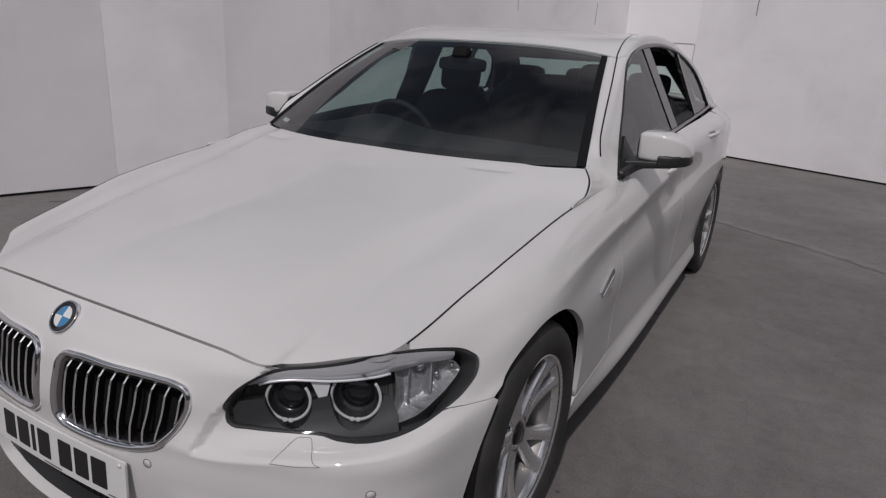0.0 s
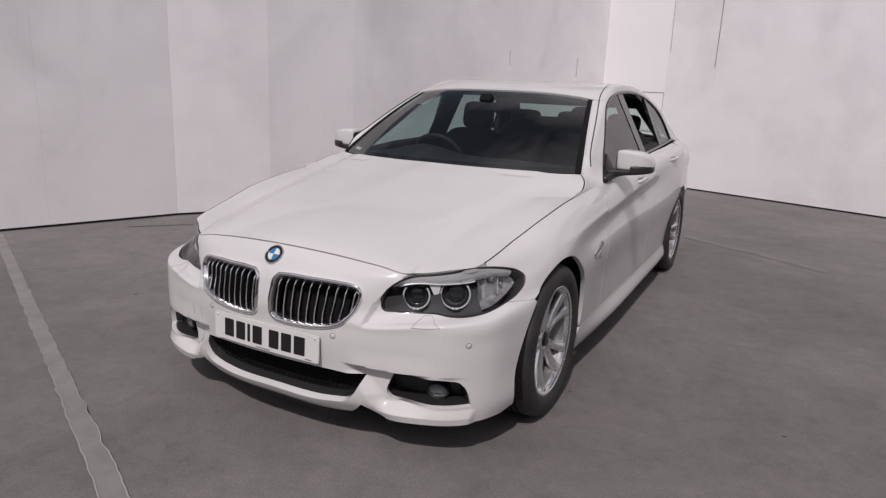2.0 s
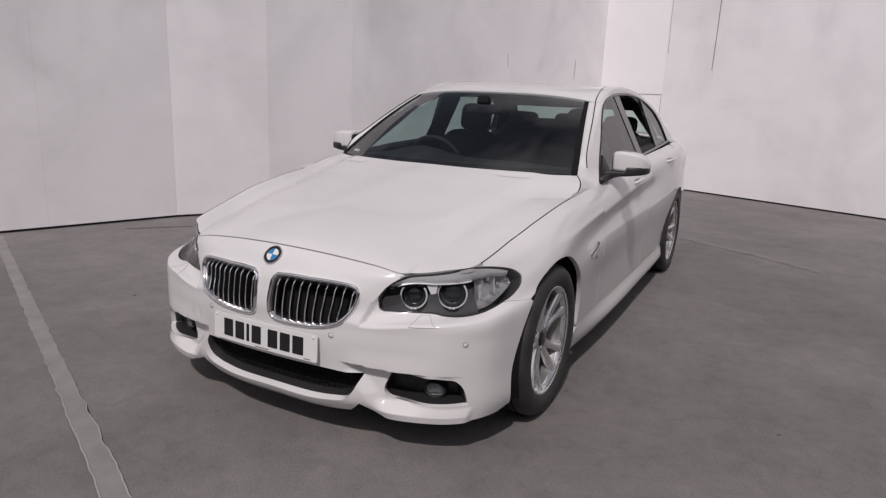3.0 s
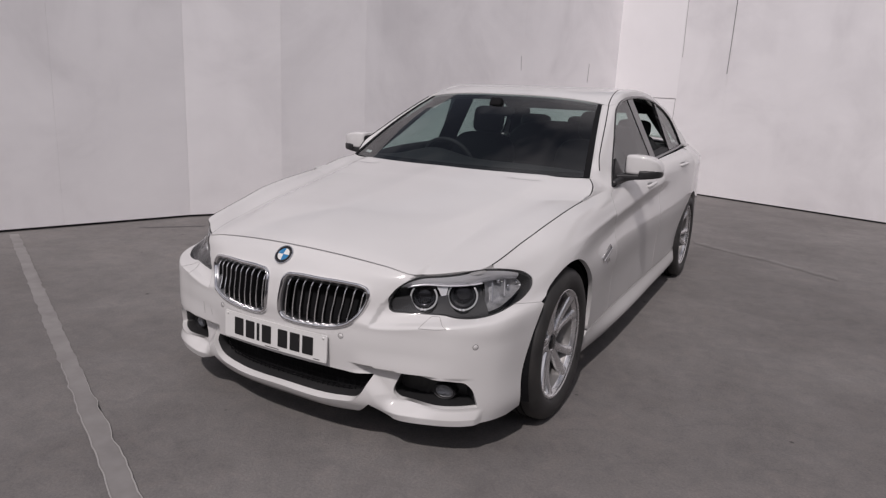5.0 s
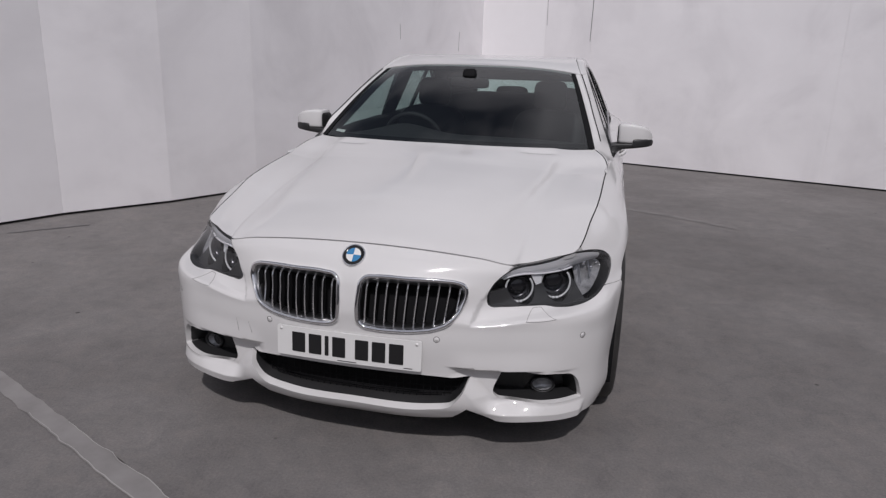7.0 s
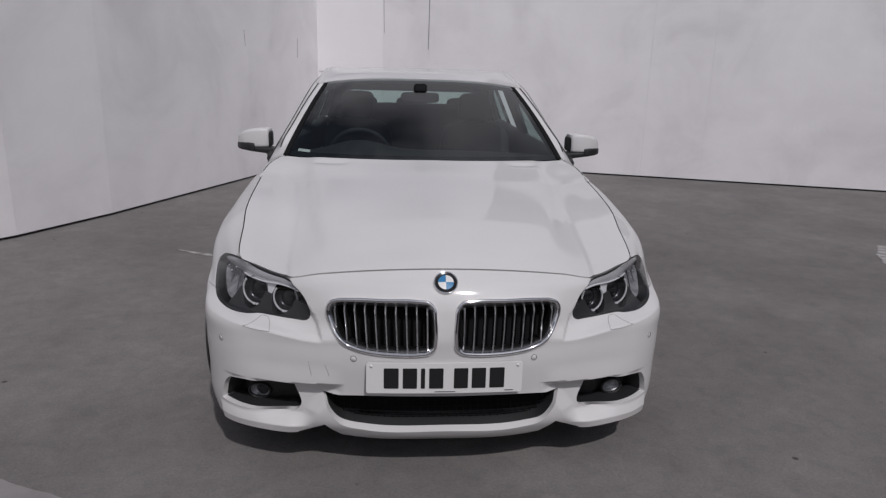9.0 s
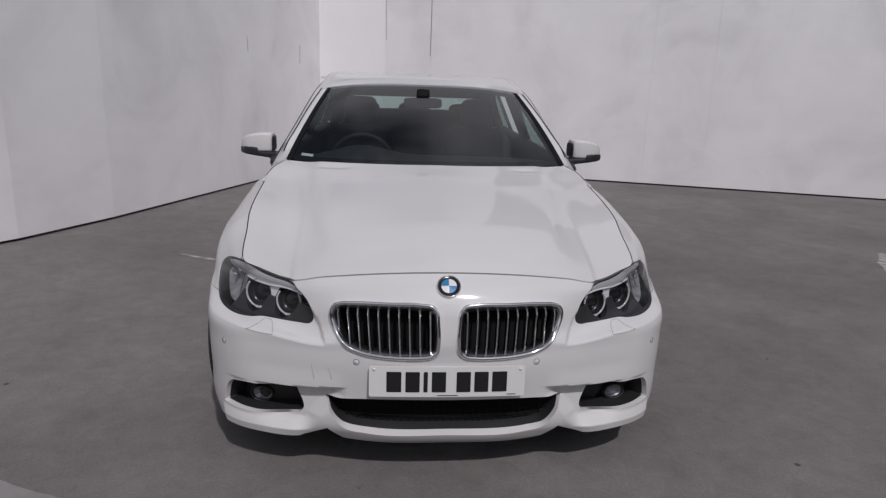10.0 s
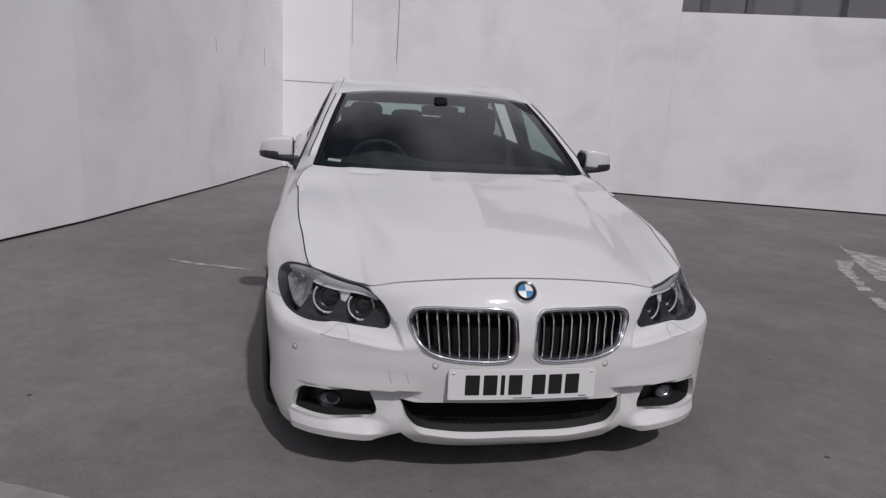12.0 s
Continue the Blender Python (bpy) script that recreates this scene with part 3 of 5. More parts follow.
    ri[rv] = np.arange(len(rv))
    m = len(rv)
    depth = np.full(m, thick)
    if deep is not None:
        depth = deep(P[rv])
    V = np.concatenate([P, P[rv], P[rv] - back_n[rv] * depth[:, None]])
    faces = [tuple(t) for t in tris.tolist()]
    faces += [(n + ri[b], n + ri[a], n + m + ri[a], n + m + ri[b]) for a, b in rim]
    me = bpy.data.meshes.new(name)
    me.from_pydata(V.tolist(), [], [tuple(int(i) for i in f) for f in faces])
    out = np.zeros((m, 3))
    for a, b in rim:
        w = np.cross(P[b] - P[a], N[a])
        w /= max(np.linalg.norm(w), 1e-9)
        out[ri[a]] += w
        out[ri[b]] += w
    out /= np.maximum(np.linalg.norm(out, axis=1), 1e-9)[:, None]
    me.shade_smooth()
    me.normals_split_custom_set_from_vertices(np.concatenate([N, out, out]).tolist())
    me.materials.append(mat)
    ob = new(name, me)
    ob.parent = parent
    if label:
        ob["label"] = label
    return ob


def tube(name, points, radius, mat, parent=None, label="", closed=False, sides=8, flat=1.0):
    """A round or flattened bar along points."""
    P = np.asarray(points, float)
    bm = bmesh.new()
    rings = []
    n = len(P)
    T = np.roll(P, -1, 0) - np.roll(P, 1, 0) if closed else np.gradient(P, axis=0)
    up = np.array([0.0, 0.0, 1.0])
    for p, t in zip(P, T):
        t = t / np.linalg.norm(t)
        a = np.cross(t, up)
        if np.linalg.norm(a) < 1e-3:
            a = np.cross(t, (0, 1, 0))
        a /= np.linalg.norm(a)
        b = np.cross(a, t)
        rings.append([bm.verts.new(p + radius * (a * math.cos(q) * flat + b * math.sin(q))) for q in np.arange(sides) * 2 * math.pi / sides])
    last = n if closed else n - 1
    for i in range(last):
        r, q = rings[i], rings[(i + 1) % n]
        for j in range(sides):
            bm.faces.new((r[j], r[(j + 1) % sides], q[(j + 1) % sides], q[j]))
    if not closed:
        bm.faces.new(rings[0][::-1])
        bm.faces.new(rings[-1])
    return part(name, bm, mat, parent, label, smooth=True)


car = tagged(new("car"), "white four-door saloon car parked on grey asphalt", "car")

# ---- outlines on the body ----
def arch(y0, r, z0=0.333, a0=-35, a1=215):
    """Points of a wheel arch from its rear foot over the top to its front foot."""
    return [(y0 + (r + .040 * float(step01(a, 150, 208))) * math.cos(radians(a)), z0 + r * math.sin(radians(a))) for a in np.linspace(a0, a1, 40)]


def s_at(y, z):
    return float(solve_side(np.array([y]), np.array([z]))[0, 0])


ARCH_R = 0.371
TOP = LINES - 1
HOOD_EDGE = [float(S_OF[5]), float(S_OF[8])]
# headlamp as (s, z)
HL = [(.470, .586), (.480, .579), (.516, .577), (.615, .577), (.685, .575), (.715, .571), (.748, .570), (.80, .573), (.885, .587), (.956, .608), (1.012, .632), (1.038, .658), (1.040, .683), (1.016, .705), (.955, .728), (.910, .739), (.85, .734), (.78, .725), (.69, .716), (.610, .710), (.572, .702), (.532, .686), (.491, .655), (.468, .615)]
hl_loop = sz(HL)
KID = [(.402, .620), (.401, .642), (.390, .659), (.364, .669), (.32, .674), (.20, .678), (.09, .678), (.055, .673), (.038, .656), (.033, .62), (.031, .55), (.036, .518), (.055, .502), (.09, .496), (.16, .494), (.24, .498), (.30, .508), (.345, .527), (.378, .562), (.395, .598)]
kid_loop = sz(KID, 0.008)
INTAKE = [(-.425, .326), (-.425, .326), (-.30, .335), (0, .339), (.30, .335), (.425, .326), (.425, .326), (.40, .265), (.355, .215), (.28, .200), (0, .198), (-.28, .200), (-.355, .215), (-.40, .265), (-.425, .326)]
intake_loop = sz(INTAKE)
FOG = [(.532, .348), (.532, .348), (.66, .347), (.755, .346), (.792, .340), (.814, .322), (.848, .241), (.848, .241), (.70, .236), (.56, .238), (.526, .243), (.510, .258), (.532, .348)]
fog_loop = sz(FOG, 0.008)
GAP = 0.0025

# front bumper: bottom edge with a notch beside the middle lip, arch, seam to the lamp, lamp's lower and inner edge, bonnet line
def near_index(lp, s0, z0):
    return int(np.argmin((lp[:, 0] - s0) ** 2 + (flank(lp[:, 0], lp[:, 1])[:, 2] - z0) ** 2))


SEAM = [(.962, .611), (1.04, .604), (1.10, .600), (1.141, .598)]
seam = sz(SEAM, .012, False)
arch_f = np.array([p for p in arch(.016, ARCH_R, .340, a0=60, a1=205)])
arch_sv = solve_side(arch_f[:, 0], arch_f[:, 1])
k0 = int(np.argmin(np.abs(flank(arch_sv[:, 0], arch_sv[:, 1])[:, 2] - .593) + (arch_f[:, 0] > -.1)))
i0, i1 = near_index(hl_loop, .962, .611), near_index(hl_loop, .610, .709)
lamp_low = np.concatenate([hl_loop[i0::-1], hl_loop[:i1 - 1:-1]])
FOOT = [(0, .141), (.30, .148), (.365, .163), (.418, .208), (.418, .208), (.465, .185), (.53, .168), (.62, .168), (.75, .169), (.90, .170), (1.02, .169)]
foot = sz(FOOT, .012, False)
foot[:, 1] = np.where(foot[:, 1] < .12, 0, foot[:, 1])
half = np.concatenate([foot, arch_sv[:k0 - 1:-1], seam[::-1][1:-1], lamp_low,
                       np.stack([np.linspace(lamp_low[-1, 0], 0, 40), np.full(40, TOP - 0.04)], -1)[1:]])
other = half[::-1] * (-1, 1)
bumper_loop = np.concatenate([half, other[1:-1]])
flipx = lambda lp: lp[::-1] * (-1, 1)
folds = []
for sg in (1, -1):
    fa, fz = np.linspace(.345, .522, 40), np.linspace(.532, .70, 26)
    low_a = np.linspace(.45, .850, 60)
    rows_ = [(fa, brim_at(fa) - .001), (fa, brim_at(fa) - .009), (low_a, np.full(60, .197)), (np.linspace(.45, .498, 9), np.full(9, .238)), (facet_at(fz) - .010, fz), (facet_at(fz) + .003, fz)]
    edge_a = np.linspace(.40, .86, 80)
    rows_ += [(edge_a, np.interp(edge_a, *RIDGE) + q_) for q_ in (-.001, .011)]
    folds += [np.stack([p_ * sg, solve_v(p_, q_)], -1) for p_, q_ in rows_]
bumper = skin("front_bumper", flank, bumper_loop, [kid_loop, flipx(kid_loop), intake_loop, fog_loop, flipx(fog_loop)], (1, .075), 0.0088, 0.03, WHITE, car, "white painted sport bumper with large lower intakes", folds=folds)

DOOR_F = [(.772, .283), (.768, .45), (.757, .65), (.745, .75), (.722, .835), (.728, .88), (.79, .915), (.825, .928)]
for mirror, side in ((False, 1), (True, -1)):
    # front fender
    a = np.array(arch(.016, ARCH_R, .340, a0=-8, a1=140))
    a_sv = solve_side(a[:, 0], a[:, 1])
    a_sv = a_sv[(a[:, 0] > -.1) | (a[:, 1] > .597)]
    j1 = near_index(hl_loop, .914, .738)
    back = np.concatenate([(seam + (0, .015))[::-1][1:], hl_loop[i0 + 1:j1 + 1]])
    d = np.array(DOOR_F[::-1])
    d_sv = yz([(y - .003, z) for y, z in DOOR_F[::-1]])
    top = np.stack([np.linspace(back[-1, 0], d_sv[0, 0], 60), np.full(60, TOP - 0.04)], -1)
    low = yz([(.772, .283), (.60, .284), (.39, .284)], closed=False)
    skin("front_fender", flank, np.concatenate([a_sv, back + (0.002, 0), top[1:], d_sv[1:], low[1:-1]]), (), (1, .09), 0.02, 0.02, WHITE, car, mirror=mirror)

def resample(P, n):
    k = np.r_[0, np.cumsum(np.linalg.norm(np.diff(P, axis=0), axis=1))]
    u = np.linspace(0, k[-1], n)
    return np.stack([np.interp(u, k, P[:, c]) for c in range(P.shape[1])], -1)


# ---- bonnet ----
edge = flank(np.linspace(0, S_OF[8], 160), np.full(160, TOP))
hinge = curve([tuple(edge[-1]), (.823, .54, .926), (.801, .64, .957), (.757, .725, .980)])
side_line = np.concatenate([edge, hinge[1:]])
BACK = curve([(0, .485, .990), (.25, .505, .989), (.50, .575, .986), (.757, .725, .980)])


FRONT = resample(flank(np.linspace(0, S_OF[5], 80), np.full(80, TOP)), 60)
SIDE = resample(np.concatenate([flank(np.linspace(S_OF[5], S_OF[8], 90), np.full(90, TOP)), hinge[1:]]), 90)
REAR = resample(BACK, 60)
MIDDLE = resample(curve([(0, -.690, .766), (0, -.655, .785), (0, -.58, .812), (0, -.45, .842), (0, -.25, .875), (0, .0, .910), (0, .25, .946), (0, .485, .990)]), 90)


def along(P, u):
    k = np.clip(u, 0, 1) * (len(P) - 1)
    i = np.clip(k.astype(int), 0, len(P) - 2)
    return P[i] + (k - i)[..., None] * (P[i + 1] - P[i])


def bonnet(u, t):
    """u from -1 to 1 across, t from 0 at the nose to 1 at the windscreen."""
    u, t = np.broadcast_arrays(np.atleast_1d(np.asarray(u, float)), np.atleast_1d(np.asarray(t, float)))
    a = np.abs(u)
    h, T = (a * a * (1.35 - .35 * a))[..., None], t[..., None]
    f, r, c, sd = along(FRONT, a), along(REAR, a), along(MIDDLE, t), along(SIDE, t)
    p = (1 - T) * f + T * r + (1 - h) * c + h * sd - ((1 - h) * ((1 - T) * FRONT[0] + T * REAR[0]) + h * ((1 - T) * FRONT[-1] + T * REAR[-1]))
    p[..., 0] = ((1 - t) * f[..., 0] + t * r[..., 0]) + h[..., 0] * (sd[..., 0] - (1 - t) * FRONT[-1, 0] - t * REAR[-1, 0])
    rib = .50 + .24 * t
    fade = step01(t, .03, .30) * (1 - .6 * step01(t, .8, 1))
    p[..., 2] += fade * (.013 * (.5 - .5 * np.tanh((a - rib) / .030)) - .005 * np.exp(-((a - rib - .11) / .08) ** 2))
    p[..., 2] += .004 * fade * np.exp(-(u / .13) ** 2)
    p[..., 2] -= .006 * np.exp(-((a - .60) / .10) ** 4 - ((t - .945) / .020) ** 2)
    p[..., 0] *= np.sign(u)
    return p


q = 70
e0, e1 = .9965, .004
bl_ = np.concatenate([np.stack([np.linspace(-e0, e0, 2 * q), np.full(2 * q, e1)], -1), np.stack([np.full(q, e0), np.linspace(e1, 1, q)], -1)[1:], np.stack([np.linspace(e0, -e0, 2 * q), np.ones(2 * q)], -1)[1:], np.stack([np.full(q, -e0), np.linspace(1, e1, q)], -1)[1:-1]])
skin("bonnet", bonnet, bl_, (), (.78, 1.2), 0.022, 0.02, WHITE, car, "white bonnet with two long creases")
# dark tube standing in for the shade in the gap between bonnet and fenders
for sx in (1, -1):
    gap_line = resample(SIDE, 70)[2:] + (.0015, 0, -.0015)
    tube("bonnet_gap_shade", gap_line * (sx, 1, 1), .0019, DARK, car, sides=6)

# ---- greenhouse ----
def glass_x(z):
    """Half width of the side glass at a height."""
    return 0.828 - 0.45 * (np.asarray(z, float) - 0.97)


RAIL = [(.800, .690, .985), (.739, .930, 1.112), (.683, 1.178, 1.243), (.614, 1.48, 1.378), (.577, 1.75, 1.442), (.568, 2.2, 1.459), (.572, 2.6, 1.422), (.610, 2.95, 1.312), (.665, 3.30, 1.150), (.68, 3.45, 1.07)]
DLO = [(.835, .938), (.905, .997), (1.005, 1.068), (1.145, 1.156), (1.287, 1.252), (1.408, 1.325), (1.518, 1.361), (1.675, 1.389), (1.966, 1.410), (2.302, 1.408), (2.625, 1.371), (2.806, 1.321), (2.925, 1.266), (2.995, 1.19), (3.025, 1.115), (3.038, 1.057)]
BELT = [(.835, .938), (1.364, .984), (2.098, 1.012), (2.835, 1.040), (3.038, 1.052)]
rail = curve(RAIL, 0.02)
dlo2 = curve(DLO, 0.02)
dlo = np.stack([glass_x(dlo2[:, 1]), dlo2[:, 0], dlo2[:, 1]], -1)


GLASS_BASE = [(0, .500, .988), (.25, .520, .988), (.50, .590, .986), (.755, .735, .984)]
GLASS_TOP = [(0, 1.305, 1.388), (.20, 1.312, 1.386), (.42, 1.340, 1.375), (.593, 1.388, 1.353)]
_gb, _gt = resample(curve(GLASS_BASE, .01), 60), resample(curve(GLASS_TOP, .01), 60)


def screen(u, w):
    """Windscreen: u from -1 to 1 across, w from 0 at the bonnet to 1 at the roof."""
    u, w = np.asarray(u, float), np.asarray(w, float)
    k = np.abs(u) * 59
    f = lambda P: np.stack([np.interp(k, np.arange(60), P[:, c]) for c in range(3)], -1)
    p = f(_gb) * (1 - w)[..., None] + f(_gt) * w[..., None]
    p[..., 0] *= np.sign(u)
    p[..., 2] += 0.018 * 4 * w * (1 - w)
    p[..., 1] -= 0.010 * 4 * w * (1 - w)
    return p


uu = np.linspace(-1, 1, 60)
scr = np.concatenate([np.stack([uu, np.zeros(60)], -1), np.stack([np.ones(30), np.linspace(0, 1, 30)], -1)[1:], np.stack([uu[::-1], np.ones(60)], -1)[1:], np.stack([-np.ones(30), np.linspace(1, 0, 30)], -1)[1:-1]])
glass = skin("windscreen", screen, scr, (), (.7, .75), 0.04, 0.004, PANE, car, "tinted windscreen glass reflecting the sky")
glass.visible_shadow = False


def screen_band(name, lo_u, hi_u, lo_w, hi_w, mat, push):
    q = 30
    lp = np.concatenate([np.stack([np.linspace(lo_u, hi_u, q), np.full(q, lo_w)], -1), np.stack([np.full(q, hi_u), np.linspace(lo_w, hi_w, q)], -1)[1:], np.stack([np.linspace(hi_u, lo_u, q), np.full(q, hi_w)], -1)[1:], np.stack([np.full(q, lo_u), np.linspace(hi_w, lo_w, q)], -1)[1:-1]])
    return skin(name, screen, lp, (), (.7, .75), 0.03, 0.003, mat, car, push=push)


screen_band("windscreen_border", -0.998, -0.955, 0.0, 0.995, DARK, 0.003)
screen_band("windscreen_border", 0.955, 0.998, 0.0, 0.995, DARK, 0.003)
screen_band("windscreen_border", -0.950, 0.950, 0.945, 0.995, DARK, -0.006)
screen_band("windscreen_border", -0.950, 0.950, 0.0, 0.055, DARK, -0.006)


def loft(name, lines, mat, label="", mirror=False, thick=0.012, n=80, cross=6, matched=False):
    """A band of body between lines that run alongside one another, with thickness behind it."""
    n = len(lines[0]) if matched else n
    L = np.stack([np.asarray(l, float) if matched else resample(np.asarray(l, float), n) for l in lines], 1)
    k = np.broadcast_to(np.arange(len(lines), dtype=float), (n, len(lines)))
    m = (len(lines) - 1) * cross + 1
    P = np.stack([hermite(L, k, np.full(n, u)) for u in np.linspace(0, len(lines) - 1, m)], 1)
    if mirror:
        P = P * (-1, 1, 1)
    bm = bmesh.new()
    g = [[bm.verts.new(p) for p in row] for row in P]
    for i in range(n - 1):
        for j in range(m - 1):
            f = (g[i][j], g[i + 1][j], g[i + 1][j + 1], g[i][j + 1])
            bm.faces.new(f if not mirror else f[::-1])
    ob = part(name, bm, mat, car, label, smooth=True)
    md = ob.modifiers.new("thickness", "SOLIDIFY")
    md.thickness, md.offset = thick, -1
    return ob


def smooth_in_y(f, reach=0.05):
    """Rounds the small bends that a chain of profile stops leaves along y."""
    def g(x, y):
        y = np.asarray(y, float)
        p = f(x, y)
        p[..., 2] = sum(w * f(x, y + d)[..., 2] for w, d in zip((.1, .2, .4, .2, .1), np.linspace(-reach, reach, 5)))
        return p
    return g


CENTRE = [(1.305, 1.388), (1.45, 1.425), (1.65, 1.450), (2.0, 1.464), (2.4, 1.455), (2.75, 1.420), (2.98, 1.375)]
_rc = curve(CENTRE, .02)


def roof(x, y):
    x, y = np.asarray(x, float), np.asarray(y, float)
    zc = np.interp(y, _rc[:, 0], _rc[:, 1])
    xe, ze = np.interp(y, rail[:, 1], rail[:, 0]), np.interp(y, rail[:, 1], rail[:, 2])
    a = np.abs(x) / xe
    return np.stack([x, y, zc + (ze - zc) * a ** 3.2], -1)


gt = _gt[:, :2]
rl = rail[(rail[:, 1] > 1.40) & (rail[:, 1] < 2.86)][:, :2] * (0.992, 1)
rr = np.array([(.50, 2.93), (.3, 2.965), (0, 2.98)])
rh = np.concatenate([gt + (0, .006), rl, rr])
skin("roof", smooth_in_y(roof, .06), np.concatenate([rh, (rh[::-1] * (-1, 1))[1:-1]]), (), (1, 1), 0.04, 0.02, WHITE, car, "white roof panel")



def side_glass(y, z):
    y, z = np.broadcast_arrays(np.asarray(y, float), np.asarray(z, float))
    return np.stack([glass_x(z), y, z], -1)


def window_loop(y0, y1, lean0=0.0, lean1=0.0):
    """Outline of the part of the side window between two uprights; lean: how far each upright's head lies behind its foot."""
    bl, dl = curve(BELT, .02), dlo2
    ys, yt = np.linspace(y0, y1, 40), np.linspace(y0 + lean0, y1 + lean1, 40)
    low = np.stack([ys, np.interp(ys, bl[:, 0], bl[:, 1]) + .012], -1)
    up = np.stack([yt, np.interp(yt, dl[:, 0], dl[:, 1]) - .014], -1)
    ok = up[:, 1] > low[:, 1] + .004
    low, up = low[ok], up[ok]
    return np.concatenate([low, up[::-1]])


for mirror in (False, True):
    tag = dict(mirror=mirror)
    pillar_edge = screen(np.full(40, 1.0), np.linspace(0, 1, 40))
    # pillar and its foot in one sweep from the bonnet line to the roof
    n_f, n_p = 24, 60
    pr = resample(rail[: int(np.argmin(np.abs(rail[:, 1] - 1.42)))], n_p)
    dd = dlo + (.004, 0, .004)
    d_low = resample(dd[: int(np.argmin(np.abs(dd[:, 1] - 1.51)))], n_p)
    p_in = resample(pillar_edge, n_p)
    on_top = flank(np.linspace(S_OF[8] + .01, s_at(.78, .90), 30), np.full(30, TOP - .045))
    f_out = resample(np.concatenate([on_top, curve([tuple(on_top[-1]), (on_top[-1] * .45 + d_low[0] * .55) + (.001, 0, -.002), tuple(d_low[0])])[1:]]), n_f)
    tuck = resample(flank(np.linspace(S_OF[8] + .01, s_at(.83, .90), 30), np.full(30, TOP - .40)), n_f) - (.0025, 0, 0)
    f_in = resample(np.concatenate([hinge + (.006, .004, 0), p_in[:1]]), n_f)
    shares = (0, .22, .45, .72)
    foot = [f_in * (1 - k_) + f_out * k_ for k_ in shares] + [f_out, tuck]
    body = [p_in, (p_in + pr) / 2 + (.001, -.002, .003), pr, pr * .45 + d_low * .55 + (.003, 0, .003), d_low, d_low + (-.002, .003, -.012)]
    rest = [p_in * (1 - k_) + d_low * k_ for k_ in shares] + [d_low, tuck[-1] + d_low - d_low[0]]
    ease = step01(np.arange(n_p, dtype=float), 0, 16)[:, None]
    body = [r_ * (1 - ease) + b_ * ease for r_, b_ in zip(rest, body)]
    swept = [np.concatenate([f_, b_[1:]]) for f_, b_ in zip(foot, body)]
    for k_ in (1, 2, 3):
        for _ in range(4):
            swept[k_][n_f - 5:n_f + 12] = (swept[k_][n_f - 6:n_f + 11] + 2 * swept[k_][n_f - 5:n_f + 12] + swept[k_][n_f - 4:n_f + 13]) / 4
    loft("a_pillar", swept[::-1], WHITE, matched=True, **tag)
    seam_p = resample(swept[2][n_f + 5:], 40) + (.0010, -.0018, .0018)
    tube("pillar_seam", seam_p * ((-1, 1, 1) if mirror else (1, 1, 1)), .0027, DARK, car)
    n60 = lambda P: resample(P, 90)
    dr, rr_ = dd[(dd[:, 1] > 1.49) & (dd[:, 1] < 2.85)], rail[(rail[:, 1] > 1.40) & (rail[:, 1] < 2.80)]
    loft("roof_rail", [dr, n60(dr) * .55 + n60(rr_) * .45 + (.003, 0, .003) + step01(n60(rr_)[:, 1], 1.42, 1.75)[:, None] * (.009, 0, .015), rr_ + (.001, 0, 0)], WHITE, **tag)
    tube("window_trim", (dlo + (.004, 0, -.004)) * ((-1, 1, 1) if mirror else (1, 1, 1)), 0.009, GLOSS, car, "black window surround")
    bl = curve(BELT, .03)
    bl = bl[bl[:, 0] > 1.02]
    bt = np.stack([glass_x(bl[:, 1]) + .004, bl[:, 0], bl[:, 1] + .004], -1)
    tube("belt_trim", bt * ((-1, 1, 1) if mirror else (1, 1, 1)), 0.010, SATIN, car, "satin metal strip under the windows")
    front = skin("front_door_glass", side_glass, window_loop(.90, 1.888, 0, -.11), (), (1, 1), 0.05, 0.004, PANE_SIDE, car, **tag)
    if mirror:
        rear = skin("rear_door_glass", side_glass, window_loop(2.033, 2.54, -.11, 0), (), (1, 1), 0.05, 0.004, PANE_SIDE, car, **tag)
        rear.visible_shadow = False
    quarter = skin("quarter_glass", side_glass, window_loop(2.590, 3.030), (), (1, 1), 0.05, 0.004, PANE_SIDE, car, **tag)
    front.visible_shadow = quarter.visible_shadow = False
    skin("b_pillar", side_glass, window_loop(1.892, 2.028, -.11, -.11), (), (1, 1), 0.05, 0.02, PIANO, car, "gloss black door pillar", push=.004, **tag)
    skin("quarter_divider", side_glass, window_loop(2.545, 2.585), (), (1, 1), 0.05, 0.02, PIANO, car, push=.004, **tag)
    # doors and rear quarter
    belt_sv = lambda y0, y1: np.stack([np.linspace(s_at(y0, .9), s_at(y1, .9), 30), np.full(30, TOP - .02)], -1)
    f_line, r_line = yz(DOOR_F), yz([(1.86, .283), (1.86, .5), (1.86, .8), (1.93, .985)])
    g = GAP
    skin("front_door", flank, np.concatenate([r_line - (g, 0), np.stack([np.linspace(r_line[-1, 0], f_line[-1, 0], 40), np.full(40, TOP - .02)], -1)[1:-1], (f_line + (g, 0))[::-1], yz([(.78, .283), (1.4, .283), (1.84, .283)])[1:-1]]), (), (1, .09), 0.035, 0.02, WHITE, car, **tag)
    a2 = np.array(arch(2.968, ARCH_R, a0=90, a1=196))[::-1]
    b_line = np.concatenate([yz([(2.59, .283), (2.595, .31)])[:-1], solve_side(a2[:, 0], a2[:, 1])[8:22], yz([(2.80, .72), (2.88, .85), (2.96, 1.02)])[1:]])
